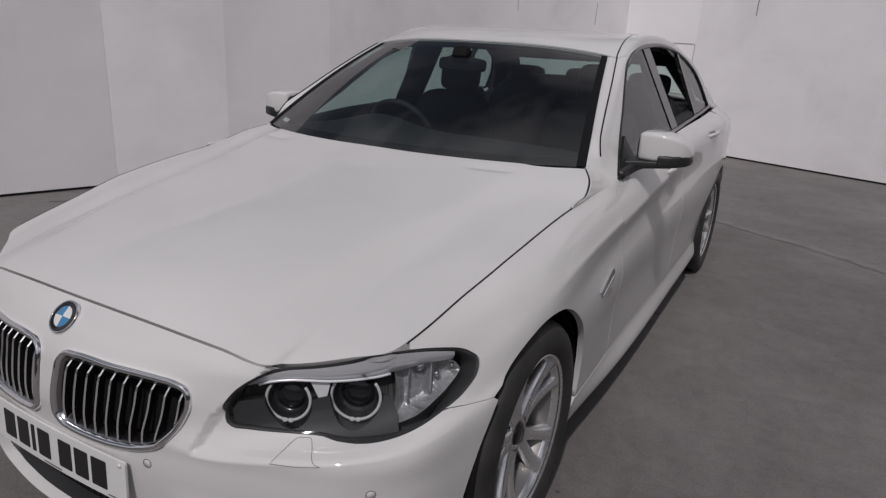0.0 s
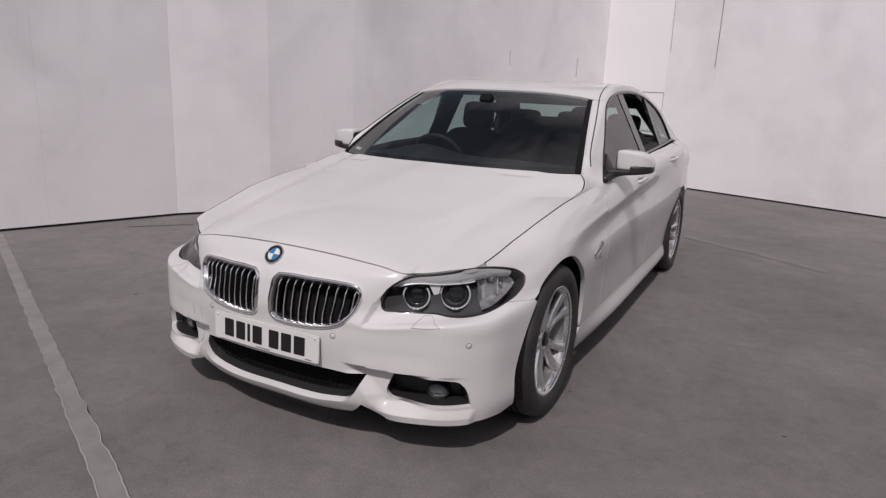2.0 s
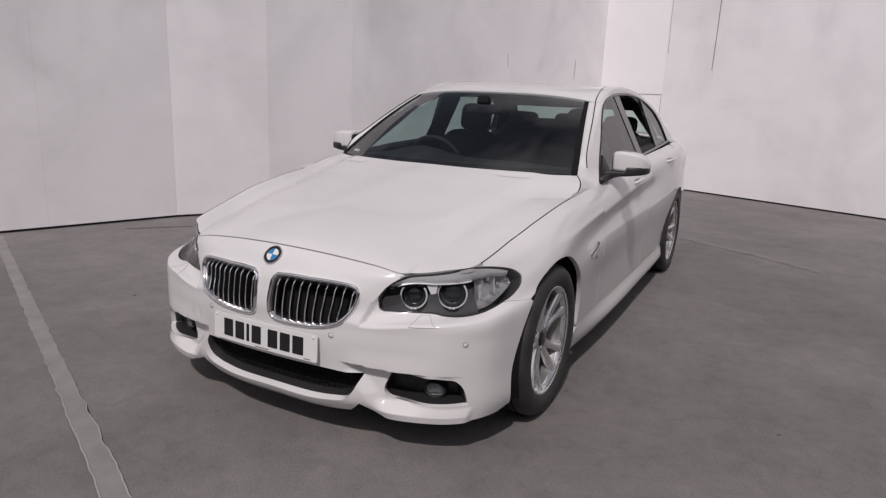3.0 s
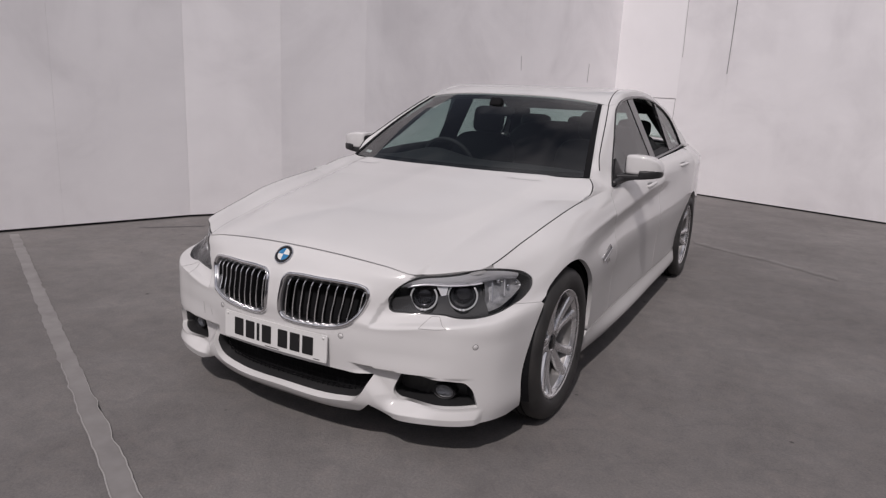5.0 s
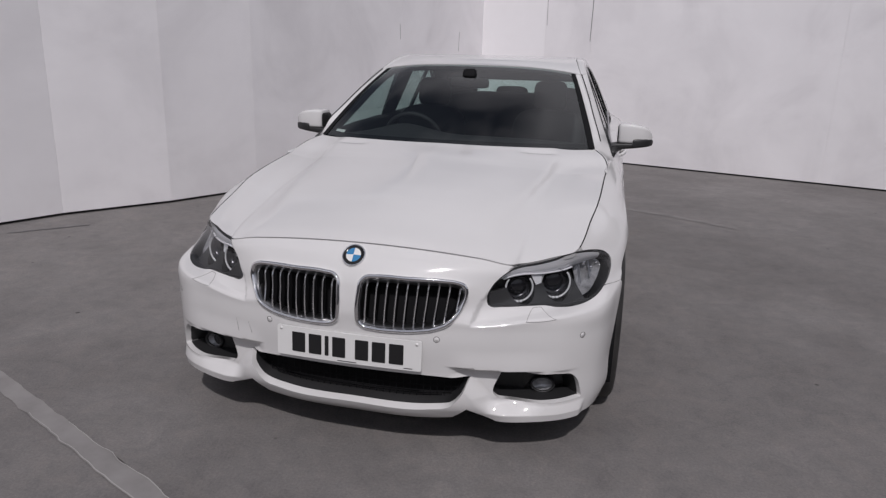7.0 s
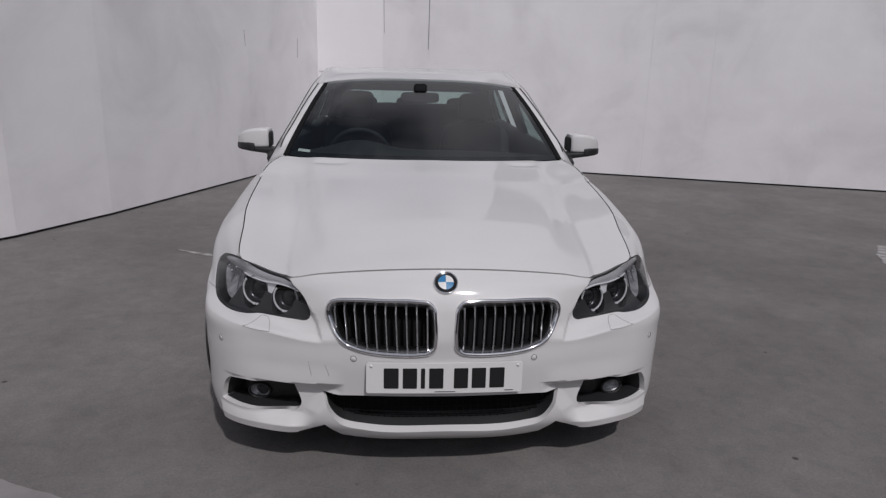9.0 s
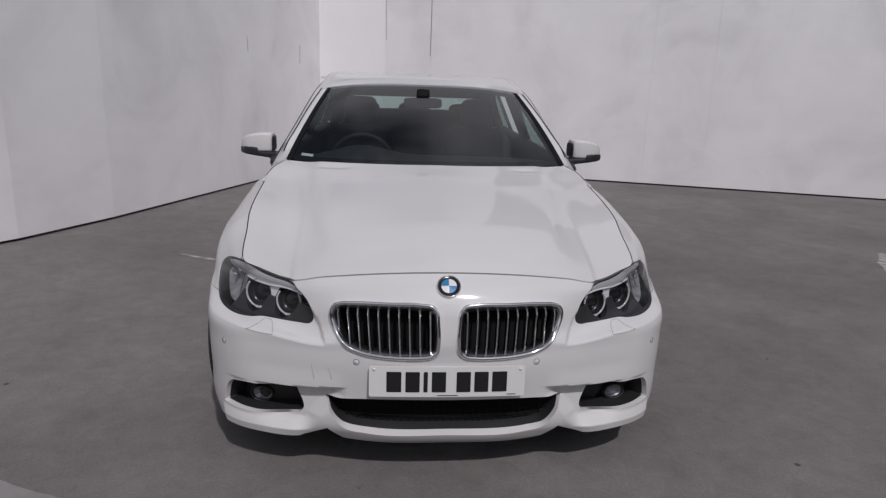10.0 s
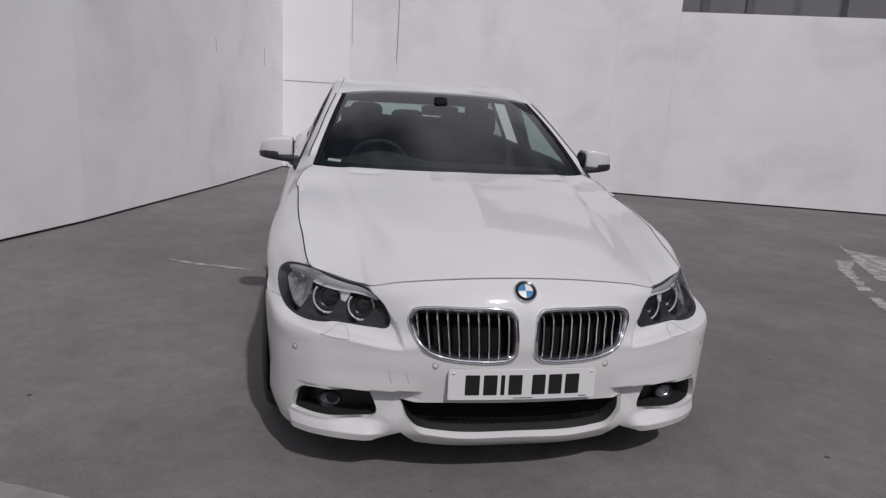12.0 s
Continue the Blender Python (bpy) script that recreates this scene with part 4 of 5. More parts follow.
    skin("rear_door", flank, np.concatenate([b_line - (g, 0), np.stack([np.linspace(b_line[-1, 0], r_line[-1, 0], 40), np.full(40, TOP - .02)], -1)[1:-1], (r_line + (g, 0))[::-1], yz([(1.88, .283), (2.2, .283), (2.55, .283)])[1:-1]]), (), (1, .09), 0.035, 0.02, WHITE, car, **tag)
    a3 = np.array(arch(2.968, ARCH_R, a0=-30, a1=130))
    q_line = np.concatenate([yz([(2.81, .735), (2.883, .85), (2.963, 1.02)])])
    tail = np.stack([np.full(30, S_OF[-1] - .01), np.linspace(TOP, .02, 30)], -1)
    a3s = solve_side(a3[:, 0], a3[:, 1])
    skin("rear_quarter", flank, np.concatenate([a3s, q_line + (g, 0), np.stack([np.linspace(q_line[-1, 0] + g, S_OF[-1] - .01, 40), np.full(40, TOP - .01)], -1)[1:-1], tail, np.stack([np.linspace(S_OF[-1] - .01, a3s[0, 0] + .02, 30), np.full(30, .02)], -1)[1:]]), (), (1, .09), 0.05, 0.02, WHITE, car, **tag)
    # sill
    s0, s1 = s_at(.375, .25), s_at(2.60, .25)
    ss = np.linspace(s0, s1, 60)
    lowv = np.stack([ss, np.zeros(60)], -1)
    upv = np.stack([ss, solve_v(ss, np.full(60, .280))], -1)
    skin("side_skirt", flank, np.concatenate([lowv, upv[::-1]]), (), (1, .09), 0.02, 0.03, WHITE, car, push=.001, **tag)

# rear window, boot and underside, seen only past the cabin
RW_TOP, RW_LOW = [(0, 2.985, 1.372), (.30, 2.97, 1.366), (.55, 2.92, 1.34)], [(0, 3.50, 1.105), (.35, 3.48, 1.10), (.655, 3.40, 1.085)]


def rear_screen(u, w):
    u, w = np.asarray(u, float), np.asarray(w, float)
    a, b = resample(curve(RW_TOP, .01), 30), resample(curve(RW_LOW, .01), 30)
    k = np.abs(u) * 29
    f = lambda P: np.stack([np.interp(k, np.arange(30), P[:, c]) for c in range(3)], -1)
    p = f(b) * (1 - w)[..., None] + f(a) * w[..., None]
    p[..., 0] *= np.sign(u)
    p[..., 2] += 0.06 * w * (1 - w)
    return p


rg = skin("rear_window", rear_screen, scr, (), (.6, .6), 0.05, 0.004, PANE_SIDE, car, flip=True)
rg.visible_shadow = False
for mirror in (False, True):
    redge = rear_screen(np.full(30, 1.0), np.linspace(1, 0, 30))
    outer = rail[rail[:, 1] > 2.84]
    dq = dlo[dlo[:, 1] > 2.785] + (.004, 0, .004)
    loft("c_pillar", [resample(outer, 30) + (.001, 0, 0), (resample(outer, 30) + redge) / 2 + (0, 0, .01), redge], WHITE, mirror=mirror)
    bq = np.concatenate([flank(s_at(yy, 1.0), TOP - .01) for yy in (3.12, 3.22, 3.33, 3.45)]) + (0, 0, .002)
    rq = resample(rail[rail[:, 1] > 2.705], 30)
    loft("quarter_pillar", [resample(np.concatenate([dq, bq]), 30), (resample(np.concatenate([dq, bq]), 30) + rq) / 2 + np.linspace(1, 0, 30)[:, None] * (.012, 0, .018) + np.sin(np.linspace(0, math.pi, 30))[:, None] * (.030, 0, .014), rq], WHITE, mirror=mirror)


def boot(x, y):
    x, y = np.asarray(x, float), np.asarray(y, float)
    return np.stack([x, y, np.interp(y, [3.3, 3.5, 3.9, 4.05], [1.10, 1.112, 1.105, 1.085]) - .045 * np.abs(x) ** 2.5], -1)


br = np.array([(.655, 3.43), (.665, 3.55), (.66, 3.75), (.62, 3.90), (.4, 3.985), (0, 4.0)])
bh = np.concatenate([curve([(0, 3.49), (.35, 3.475), (.66, 3.41)], .03), curve(br, .03)])
skin("boot_lid", boot, np.concatenate([bh, (bh[::-1] * (-1, 1))[1:-1]]), (), (1, 1), 0.06, 0.02, WHITE, car)

# ---- underside and cavities ----
box("underbody", (-.78, -.50, .19), (.78, 3.95, .26), DARK, car, "dark underside")
box("radiator_panel", (-.62, -.52, .26), (.62, -.44, .66), DARK, car)
box("bulkhead", (-.74, .52, .26), (.74, .56, .93), DARK, car)


def normal_at(s, v):
    """The body's normal, without the small steps of its relief."""
    v = np.asarray(v)
    n = np.cross(cage_surface(s + .004, v) - cage_surface(s - .004, v), cage_surface(s, v + .05) - cage_surface(s, v - .05))
    return n / np.linalg.norm(n, axis=-1)[..., None]


def on_body(s, z, push=0.0):
    """Points of the body at (s, z), pushed out along the normal."""
    s, z = np.atleast_1d(np.asarray(s, float)), np.atleast_1d(np.asarray(z, float))
    s, z = np.broadcast_arrays(s, z)
    v = solve_v(s, z)
    return flank(s, v) + normal_at(s, v) * (push if np.isscalar(push) else np.asarray(push)[..., None])


def shrink(loop, d):
    """A closed (s, z) outline moved inwards by d."""
    t = np.roll(loop, -1, 0) - np.roll(loop, 1, 0)
    n = np.stack([-t[:, 1], t[:, 0]], -1)
    n /= np.maximum(np.linalg.norm(n, axis=1), 1e-9)[:, None]
    area = (loop[:, 0] * np.roll(loop[:, 1], -1) - np.roll(loop[:, 0], -1) * loop[:, 1]).sum()
    return loop + n * (d if area > 0 else -d)


def bands(name, loops, mat, parent, label="", closed=True, sx=1, smooth=True):
    """Faces between matching lines of points."""
    bm = bmesh.new()
    g = [[bm.verts.new((p[0] * sx, p[1], p[2])) for p in lp] for lp in loops]
    n = len(g[0])
    for a, b in zip(g, g[1:]):
        for i in range(n if closed else n - 1):
            j = (i + 1) % n
            bm.faces.new((a[i], a[j], b[j], b[i]))
    bmesh.ops.recalc_face_normals(bm, faces=bm.faces)
    return part(name, bm, mat, parent, label, smooth)


def sheet(name, loop, mat, parent, label="", sx=1):
    bm = bmesh.new()
    bm.faces.new([bm.verts.new((p[0] * sx, p[1], p[2])) for p in loop])
    bmesh.ops.triangulate(bm, faces=bm.faces)
    return part(name, bm, mat, parent, label)


def lathe(bm, profile, m, segments=48, closed=False):
    """Turns (axis, radius) points about the local x axis."""
    rows_ = []
    for i in range(segments):
        a = 2 * math.pi * i / segments
        rows_.append([bm.verts.new(m @ Vector((x, r * math.cos(a), r * math.sin(a)))) for x, r in profile])
    for i in range(segments):
        p, q_ = rows_[i], rows_[(i + 1) % segments]
        for j in range(len(profile) - 1):
            if profile[j][1] < 1e-6 and profile[j + 1][1] < 1e-6:
                continue
            bm.faces.new((p[j], p[j + 1], q_[j + 1], q_[j]))
    return bm


def facing(at, to):
    """A pose whose local x axis points to the way given."""
    return Matrix.Translation(at) @ Vector(to).to_track_quat("X", "Z").to_matrix().to_4x4()


def bar(bm, a, b, w):
    a, b = Vector(a), Vector(b)
    m = Matrix.Translation((a + b) / 2) @ (b - a).to_track_quat("Z", "Y").to_matrix().to_4x4()
    bmesh.ops.create_cube(bm, size=1, matrix=m @ Matrix.Diagonal((w, w, (b - a).length, 1)))


loop_of = lambda pts, step=.008: curve(pts, step, True)
kid2, hl2, fog2, intake2 = loop_of(KID), loop_of(HL, .008), loop_of(FOG), loop_of(INTAKE)
CELL = material("lamp_reflector", (0.85, 0.85, 0.87), 0.28, 0.3)
HALO = material("light_ring", (0.74, 0.75, 0.76), 0.15, Transmission_Weight=0.3)
BOWL = material("dark_lamp_bowl", (0.05, 0.05, 0.055), 0.22, 0.6)
SLAT = material("slat_silver", (0.80, 0.80, 0.81), 0.15, 0.85)
BROW = material("satin_brow", (0.78, 0.78, 0.80), 0.32, 0.5)
PAN = material("lamp_pan", (0.42, 0.42, 0.43), 0.3, 0.5)
wire(PAN, bump(PAN, noise_node(PAN, 34, 2, 0.5, 0.6), 0.5, 0.008), "Normal")
wire(PAN, ramp(PAN, noise_node(PAN, 35, 4), [(0.30, (0.20, 0.20, 0.205)), (0.7, (0.46, 0.46, 0.47))]), "Base Color")
CASE = material("lamp_case_charcoal", (0.020, 0.020, 0.021), 0.6)

for sx in (1, -1):
    # kidney grille
    frame_loops = [on_body(*shrink(kid2, d).T, p) for d, p in ((-.004, -.004), (-.003, .007), (.002, .011), (.008, .008), (.011, .000), (.012, -.030))]
    grille = bands("kidney_grille", frame_loops, CHROME, car, "chrome framed kidney grille", sx=sx)
    bands("frame_lip", [on_body(*shrink(kid2, d).T, p) for d, p in ((.011, .001), (.020, -.012), (.021, -.035))], SATIN, grille, sx=sx)
    sheet("backing", on_body(*shrink(kid2, .004).T, -.07), DARK, grille, sx=sx)
    for i in range(10):
        s0 = .062 + i * (.372 - .062) / 9
        zz = kid2[np.abs(kid2[:, 0] - s0) < .02, 1]
        mid_z = (zz.min() + zz.max()) / 2
        lowz = np.interp(s0, *np.array(sorted([p for p in kid2 if p[1] < .585 and p[0] > .03], key=lambda p: p[0])).T)
        topz = np.interp(s0, *np.array(sorted([p for p in kid2 if p[1] > .60], key=lambda p: p[0])).T)
        z = np.linspace(lowz + .010, topz - .010, 15)
        tilt = .010 * (s0 / .4)
        so = s0 + tilt * (z - .585) / .09
        f0, b0 = on_body(so, z, -.003 - .014 * step01(z, topz - .040, topz - .008)), on_body(so, z, -.022)
        w = np.array([.0026, 0, 0])
        bm = bmesh.new()
        rows_ = [[bm.verts.new((p[0] * sx, p[1], p[2])) for p in (b - w, f - w, f + (0, -.003, 0), f + w, b + w)] for f, b in zip(f0, b0)]
        for r, q_ in zip(rows_, rows_[1:]):
            for j in range(4):
                bm.faces.new((r[j], r[j + 1], q_[j + 1], q_[j]))
        bmesh.ops.recalc_face_normals(bm, faces=bm.faces)
        slat = part("slat", bm, SLAT, grille)
        slat.data.materials.append(DARK)
        for f_ in slat.data.polygons:
            f_.material_index = 0 if f_.index % 4 in (1, 2) else 1
    # headlamp
    lamp_ob = bands("headlamp", [on_body(*shrink(hl2, d).T, p) for d, p in ((.000, -.003), (.003, -.002), (.007, -.008), (.008, -.075))], CASE, car, "clear headlamp with two light rings", sx=sx)
    sheet("back_wall", on_body(*shrink(hl2, .010).T, -.075), CASE, lamp_ob, sx=sx)
    lens_sv = np.stack([shrink(hl2, .002)[:, 0], solve_v(*shrink(hl2, .002).T)], -1)
    cover = skin("lens", flank, lens_sv, (), (1, .075), 0.02, 0.003, LENS, lamp_ob, mirror=sx < 0, push=-.001)
    cover.visible_shadow = False
    tops = np.array(sorted([p for p in hl2 if p[1] > .66 and .53 < p[0] < 1.0], key=lambda p: p[0]))
    # satin brow under the top edge, widening outward; the bar along its foot has a sky reflection put into its
    # near-white colour
    sb = np.linspace(.500, .985, 50)
    zt = np.interp(sb, tops[:, 0], tops[:, 1])
    deep = np.interp(sb, [.500, .58, .70, .80, .90, .985], [.005, .018, .030, .036, .034, .012])
    bands("brow", [on_body(sb, zt - .007, -.008), on_body(sb, zt - .009 - .4 * deep, -.010), on_body(sb, zt - .010 - deep, -.020), on_body(sb, zt - .012 - deep, -.05)], BROW, lamp_ob, "satin silver brow strip", closed=False, sx=sx)
    bar_n = 34
    tube("accent_bar", on_body(sb[4:bar_n], (zt - .012 - deep)[4:bar_n], -.018) * (sx, 1, 1), .0032, CELL, lamp_ob, "narrow accent bar, near white to paint in its sky reflection")
    rings2 = ((.602, .636, .049), (.752, .643, .055))
    # charcoal bezel over the lower half, cut out round each ring
    edge_low = [p for p in shrink(hl2, .006) if p[1] < .625 and p[0] < .86]
    edge_low.sort(key=lambda p: p[0])
    cut = [(.487, .628)]
    for s_c, z_c, r in rings2:
        cut += [(s_c + (r + .003) * math.cos(a_), z_c + (r + .003) * math.sin(a_)) for a_ in np.radians(np.linspace(178, 362, 26))]
    rim2 = np.array([tuple(p) for p in edge_low] + [(.845, .612), (.828, .640)] + cut[::-1])
    bez = np.stack([rim2[:, 0], solve_v(rim2[:, 0], rim2[:, 1])], -1)
    skin("bezel", flank, bez, (), (1, .075), 0.014, 0.03, CASE, lamp_ob, "matt charcoal lamp bezel", mirror=sx < 0, push=-.016)
    for s_c, z_c, r in rings2:
        c = on_body([s_c], [z_c], -.030)[0]
        m = facing(Vector((c[0] * sx, c[1], c[2])), (.42 * sx, -.90, .08))
        arc = [tuple(m @ Vector((.004, r * math.cos(a_), r * math.sin(a_)))) for a_ in np.radians(np.linspace(140, 400, 44))]
        tube("light_ring", arc, .0036, HALO, lamp_ob, "pale translucent ring")
        bm = bmesh.new()
        lathe(bm, [(.002, r - .004), (-.010, r * .84), (-.018, r * .78), (-.020, r * .70)], m)
        part("bowl", bm, BOWL, lamp_ob, smooth=True)
        bm = bmesh.new()
        lathe(bm, [(-.022, r * .72), (-.017, r * .64), (-.011, r * .44), (-.008, r * .2), (-.0075, 0)], m)
        part("projector", bm, BULB, lamp_ob, "dark glass projector lens", smooth=True)
        bm = bmesh.new()
        for k in (-1, 1):
            bm_box(bm, (.007, .009, .008), m @ Matrix.Translation((.006, k * .007, -r + .001)), .002)
        part("ring_clip", bm, CELL, lamp_ob, "clear ring clip")
    # chrome bridge between the rings
    bridge = on_body([.655, .668, .686, .702], [.676, .640, .640, .680], -.026)
    sheet("bridge", bridge, CELL, lamp_ob, "chrome bridge between the rings", sx=sx)
    # outer reflector: a silvery pressed pan with ribs, and a dark inner tray below the rings
    pan2 = curve([(.836, .604), (.885, .610), (.938, .629), (.984, .654), (1.004, .674), (.990, .692), (.945, .709), (.89, .716), (.842, .708), (.842, .650)], .008, True)
    pan = bands("reflector", [on_body(*shrink(pan2, q_).T, p_) for q_, p_ in ((.0, -.030), (.004, -.034), (.016, -.046), (.026, -.050))], PAN, lamp_ob, "pressed silver reflector", sx=sx)
    sheet("reflector_floor", on_body(*shrink(pan2, .025).T, -.050), PAN, lamp_ob, sx=sx)
    for s0, z0, z1, w0 in ((.872, .630, .700, .0035), (.930, .645, .700, .004)):
        a_, b_ = on_body([s0, s0 + .012], [z0, z1], -.036)
        bm = bmesh.new()
        bar(bm, (a_[0] * sx, a_[1], a_[2]), (b_[0] * sx, b_[1], b_[2]), w0)
        part("reflector_rib", bm, SATIN, lamp_ob)
    for s0, z0, r0 in ((.905, .690, .011), (.945, .672, .008), (.985, .684, .006)):
        p = on_body([s0], [z0], -.030)[0]
        bm = bmesh.new()
        lathe(bm, [(-.01, r0), (.0, r0 * .9), (.004, r0 * .5), (.005, 0)], facing(Vector((p[0] * sx, p[1], p[2])), (.5 * sx, -.85, .1)), 20)
        part("small_bulb", bm, CHROME, lamp_ob, smooth=True)
    # fog lamp in its pocket
    pocket = bands("fog_pocket", [on_body(*shrink(fog2, d).T, p) for d, p in ((-.001, -.012), (.004, -.05), (.006, -.085))], BLACK, car, "black fog lamp pocket", sx=sx)
    sheet("back_wall", on_body(*shrink(fog2, .004).T, -.085), BLACK, pocket, sx=sx)
    m = facing(Vector((.662 * sx, -.585, .272)), (.18 * sx, -.98, .06)) @ Matrix.Diagonal((1, .98, .66, 1))
    bm = bmesh.new()
    lathe(bm, [(-.05, .046), (.0, .046), (.006, .043), (.004, .038), (-.006, .036)], m)
    fog = part("fog_lamp", bm, BLACK, car, "clear oval fog lamp", smooth=True)
    bm = bmesh.new()
    lathe(bm, [(-.004, .037), (-.012, .026), (-.017, .010), (-.018, 0)], m)
    part("reflector", bm, PAN, fog, smooth=True)
    bm = bmesh.new()
    lathe(bm, [(-.004, .037), (.004, .030), (.009, .016), (.011, 0)], m)
    part("lens", bm, LENS, fog, smooth=True).visible_shadow = False
    # parking sensors, washer cover
    for s0, z0 in ((.311, .474), (.824, .483)):
        p, n_ = on_body([s0], [z0], .0)[0], normal_at(np.array([s0]), solve_v(np.array([s0]), np.array([z0])))[0]
        m = facing(Vector((p[0] * sx, p[1], p[2])), (n_[0] * sx, n_[1], n_[2]))
        bm = bmesh.new()
        lathe(bm, [(-.004, .0112), (.0006, .0112), (.0006, .0096), (-.001, .0092)], m, 24)
        sensor = part("parking_sensor", bm, RING, car, "grey ring of a parking sensor")
        bm = bmesh.new()
        lathe(bm, [(-.001, .0092), (.0003, .0086), (.0005, 0)], m, 24)
        part("sensor_face", bm, WHITE, sensor, smooth=True)
    wash = on_body(*curve([(.612, .543), (.612, .543), (.619, .563), (.623, .569), (.630, .5725), (.630, .5725), (.654, .573), (.654, .573), (.661, .5715), (.667, .567), (.716, .549), (.716, .549), (.665, .5435), (.612, .543)], .006).T, .0003)
    tube("washer_cover_seam", wash * (sx, 1, 1), .0008, SHUT, car, "headlamp washer cover seam", sides=5)

tow = [on_body(*np.array(l).T, .0004) * (1, 1, 1) for l in ([(-.470, .450), (-.466, .425), (-.460, .400)], [(-.412, .446), (-.404, .425), (-.397, .404)])]
for l in tow:
    tube("tow_cover_seam", l, .0007, SHUT, car, "towing eye cover seam", sides=5)

# lower intake
intake = bands("lower_intake", [on_body(*shrink(intake2, d).T, p) for d, p in ((-.001, -.016), (.004, -.05), (.006, -.07))], BLACK, car, "black lower air intake with mesh")
sheet("back_wall", on_body(*shrink(intake2, .004).T, -.072), DARK, intake)
in_low = np.array(sorted([p for p in intake2 if p[1] < .30], key=lambda p: p[0]))
in_top = np.array(sorted([p for p in intake2 if p[1] > .30], key=lambda p: p[0]))
bm = bmesh.new()


for s0 in np.arange(-.39, .391, .026):
    lo_, hi_ = np.interp(s0, in_low[:, 0], in_low[:, 1]), np.interp(s0, in_top[:, 0], in_top[:, 1])
    if hi_ - lo_ > .02:
        a, b = on_body([s0, s0], [lo_, hi_], -.060)
        bar(bm, a, b, .0026)
for z0 in (.222, .246, .270, .294, .318):
    xs = np.linspace(-.40, .40, 24)
    ok = (np.interp(xs, in_low[:, 0], in_low[:, 1]) < z0)
    pts = on_body(xs[ok], np.full(ok.sum(), z0), -.059)
    for a, b in zip(pts, pts[1:]):
        bar(bm, a, b, .0026)
part("mesh", bm, DARK, intake)

# number plate, its writing as plain bars
def plate_face(x, z):
    x, z = np.broadcast_arrays(np.asarray(x, float), np.asarray(z, float))
    return np.stack([x, -.806 + .12 * x * x + .04 * (z - .416), z], -1)


def rect(x0, x1, z0, z1, r=.006):
    pts = []
    for cx, cz, a in ((x1 - r, z1 - r, 0), (x0 + r, z1 - r, 90), (x0 + r, z0 + r, 180), (x1 - r, z0 + r, 270)):
        pts += [(cx + r * math.cos(radians(a + k)), cz + r * math.sin(radians(a + k))) for k in (0, 30, 60, 90)]
    dense = []
    for a, b in zip(pts, pts[1:] + pts[:1]):
        n = max(1, int(math.dist(a, b) / .02))
        dense += [(a[0] + (b[0] - a[0]) * i / n, a[1] + (b[1] - a[1]) * i / n) for i in range(n)]
    return np.array(dense)


plate = skin("number_plate", plate_face, rect(-.266, .266, .362, .470), (), (1, 1), .03, .006, PLATE, car, "white number plate with plain dark bars", push=.0)
for x0, x1 in ((-.207, -.157), (-.143, -.095), (-.082, -.068), (-.054, -.006), (.030, .078), (.091, .139), (.152, .203)):
    skin("letter_bar", plate_face, rect(x0, x1, .380, .452, .003), (), (1, 1), .02, .0012, INK, plate, push=.0016)
skin("maker_bar", plate_face, rect(-.035, .035, .3665, .3695, .001), (), (1, 1), .02, .0008, SATIN, plate, push=.0012)
skin("maker_bar", plate_face, rect(.205, .235, .368, .371, .001), (), (1, 1), .02, .0008, SATIN, plate, push=.0012)
for x in (-.249, .249):
    bm = bmesh.new()
    p = plate_face(x, .459)
    lathe(bm, [(0, .0055), (.002, .005), (.003, 0)], facing(Vector(p), (0, -1, 0)), 16)
    part("plate_screw", bm, PLATE, plate, smooth=True)

# round badge, drawn as plain fields
p = on_body([0.0], [.7305], .002)[0]
n_ = normal_at(np.array([0.0]), solve_v(np.array([0.0]), np.array([.7305])))[0]
m = facing(Vector(p), n_)
bm = bmesh.new()
lathe(bm, [(-.004, .0415), (.004, .0415), (.0055, .0395), (.004, .0375)], m)
badge = part("badge", bm, CHROME, car, "round badge with blue and white fields", smooth=True)
bm = bmesh.new()
lathe(bm, [(.0042, .0378), (.0047, .0265), (.0042, .0262)], m)
part("badge_ring", bm, GLOSS, badge, smooth=True)
for k in range(4):
    bm = bmesh.new()
    c = bm.verts.new(m @ Vector((.0062, 0, 0)))
    arc = [bm.verts.new(m @ Vector((.0045, .0265 * math.cos(a), .0265 * math.sin(a)))) for a in np.linspace(k * math.pi / 2, (k + 1) * math.pi / 2, 9)]
    for a, b in zip(arc, arc[1:]):
        bm.faces.new((c, a, b))
    part("badge_field", bm, BLUE if k % 2 else PLATE, badge)

# ---- door mirrors ----
def shell_rings(xs, top, low, front, rear, e=.26, count=32):
    """Rounded box sections along x."""
    rings_ = []
    for x, zt, zb, yf, yr in zip(xs, top, low, front, rear):
        t_ = np.linspace(0, 2 * math.pi, count, endpoint=False)
        r_ = lambda c, h, w: c + h * np.sign(w) * np.abs(w) ** e
        rings_.append(np.stack([np.full(count, x), r_((yf + yr) / 2, (yr - yf) / 2, np.cos(t_)), r_((zt + zb) / 2, (zt - zb) / 2, np.sin(t_))], -1))
    return rings_


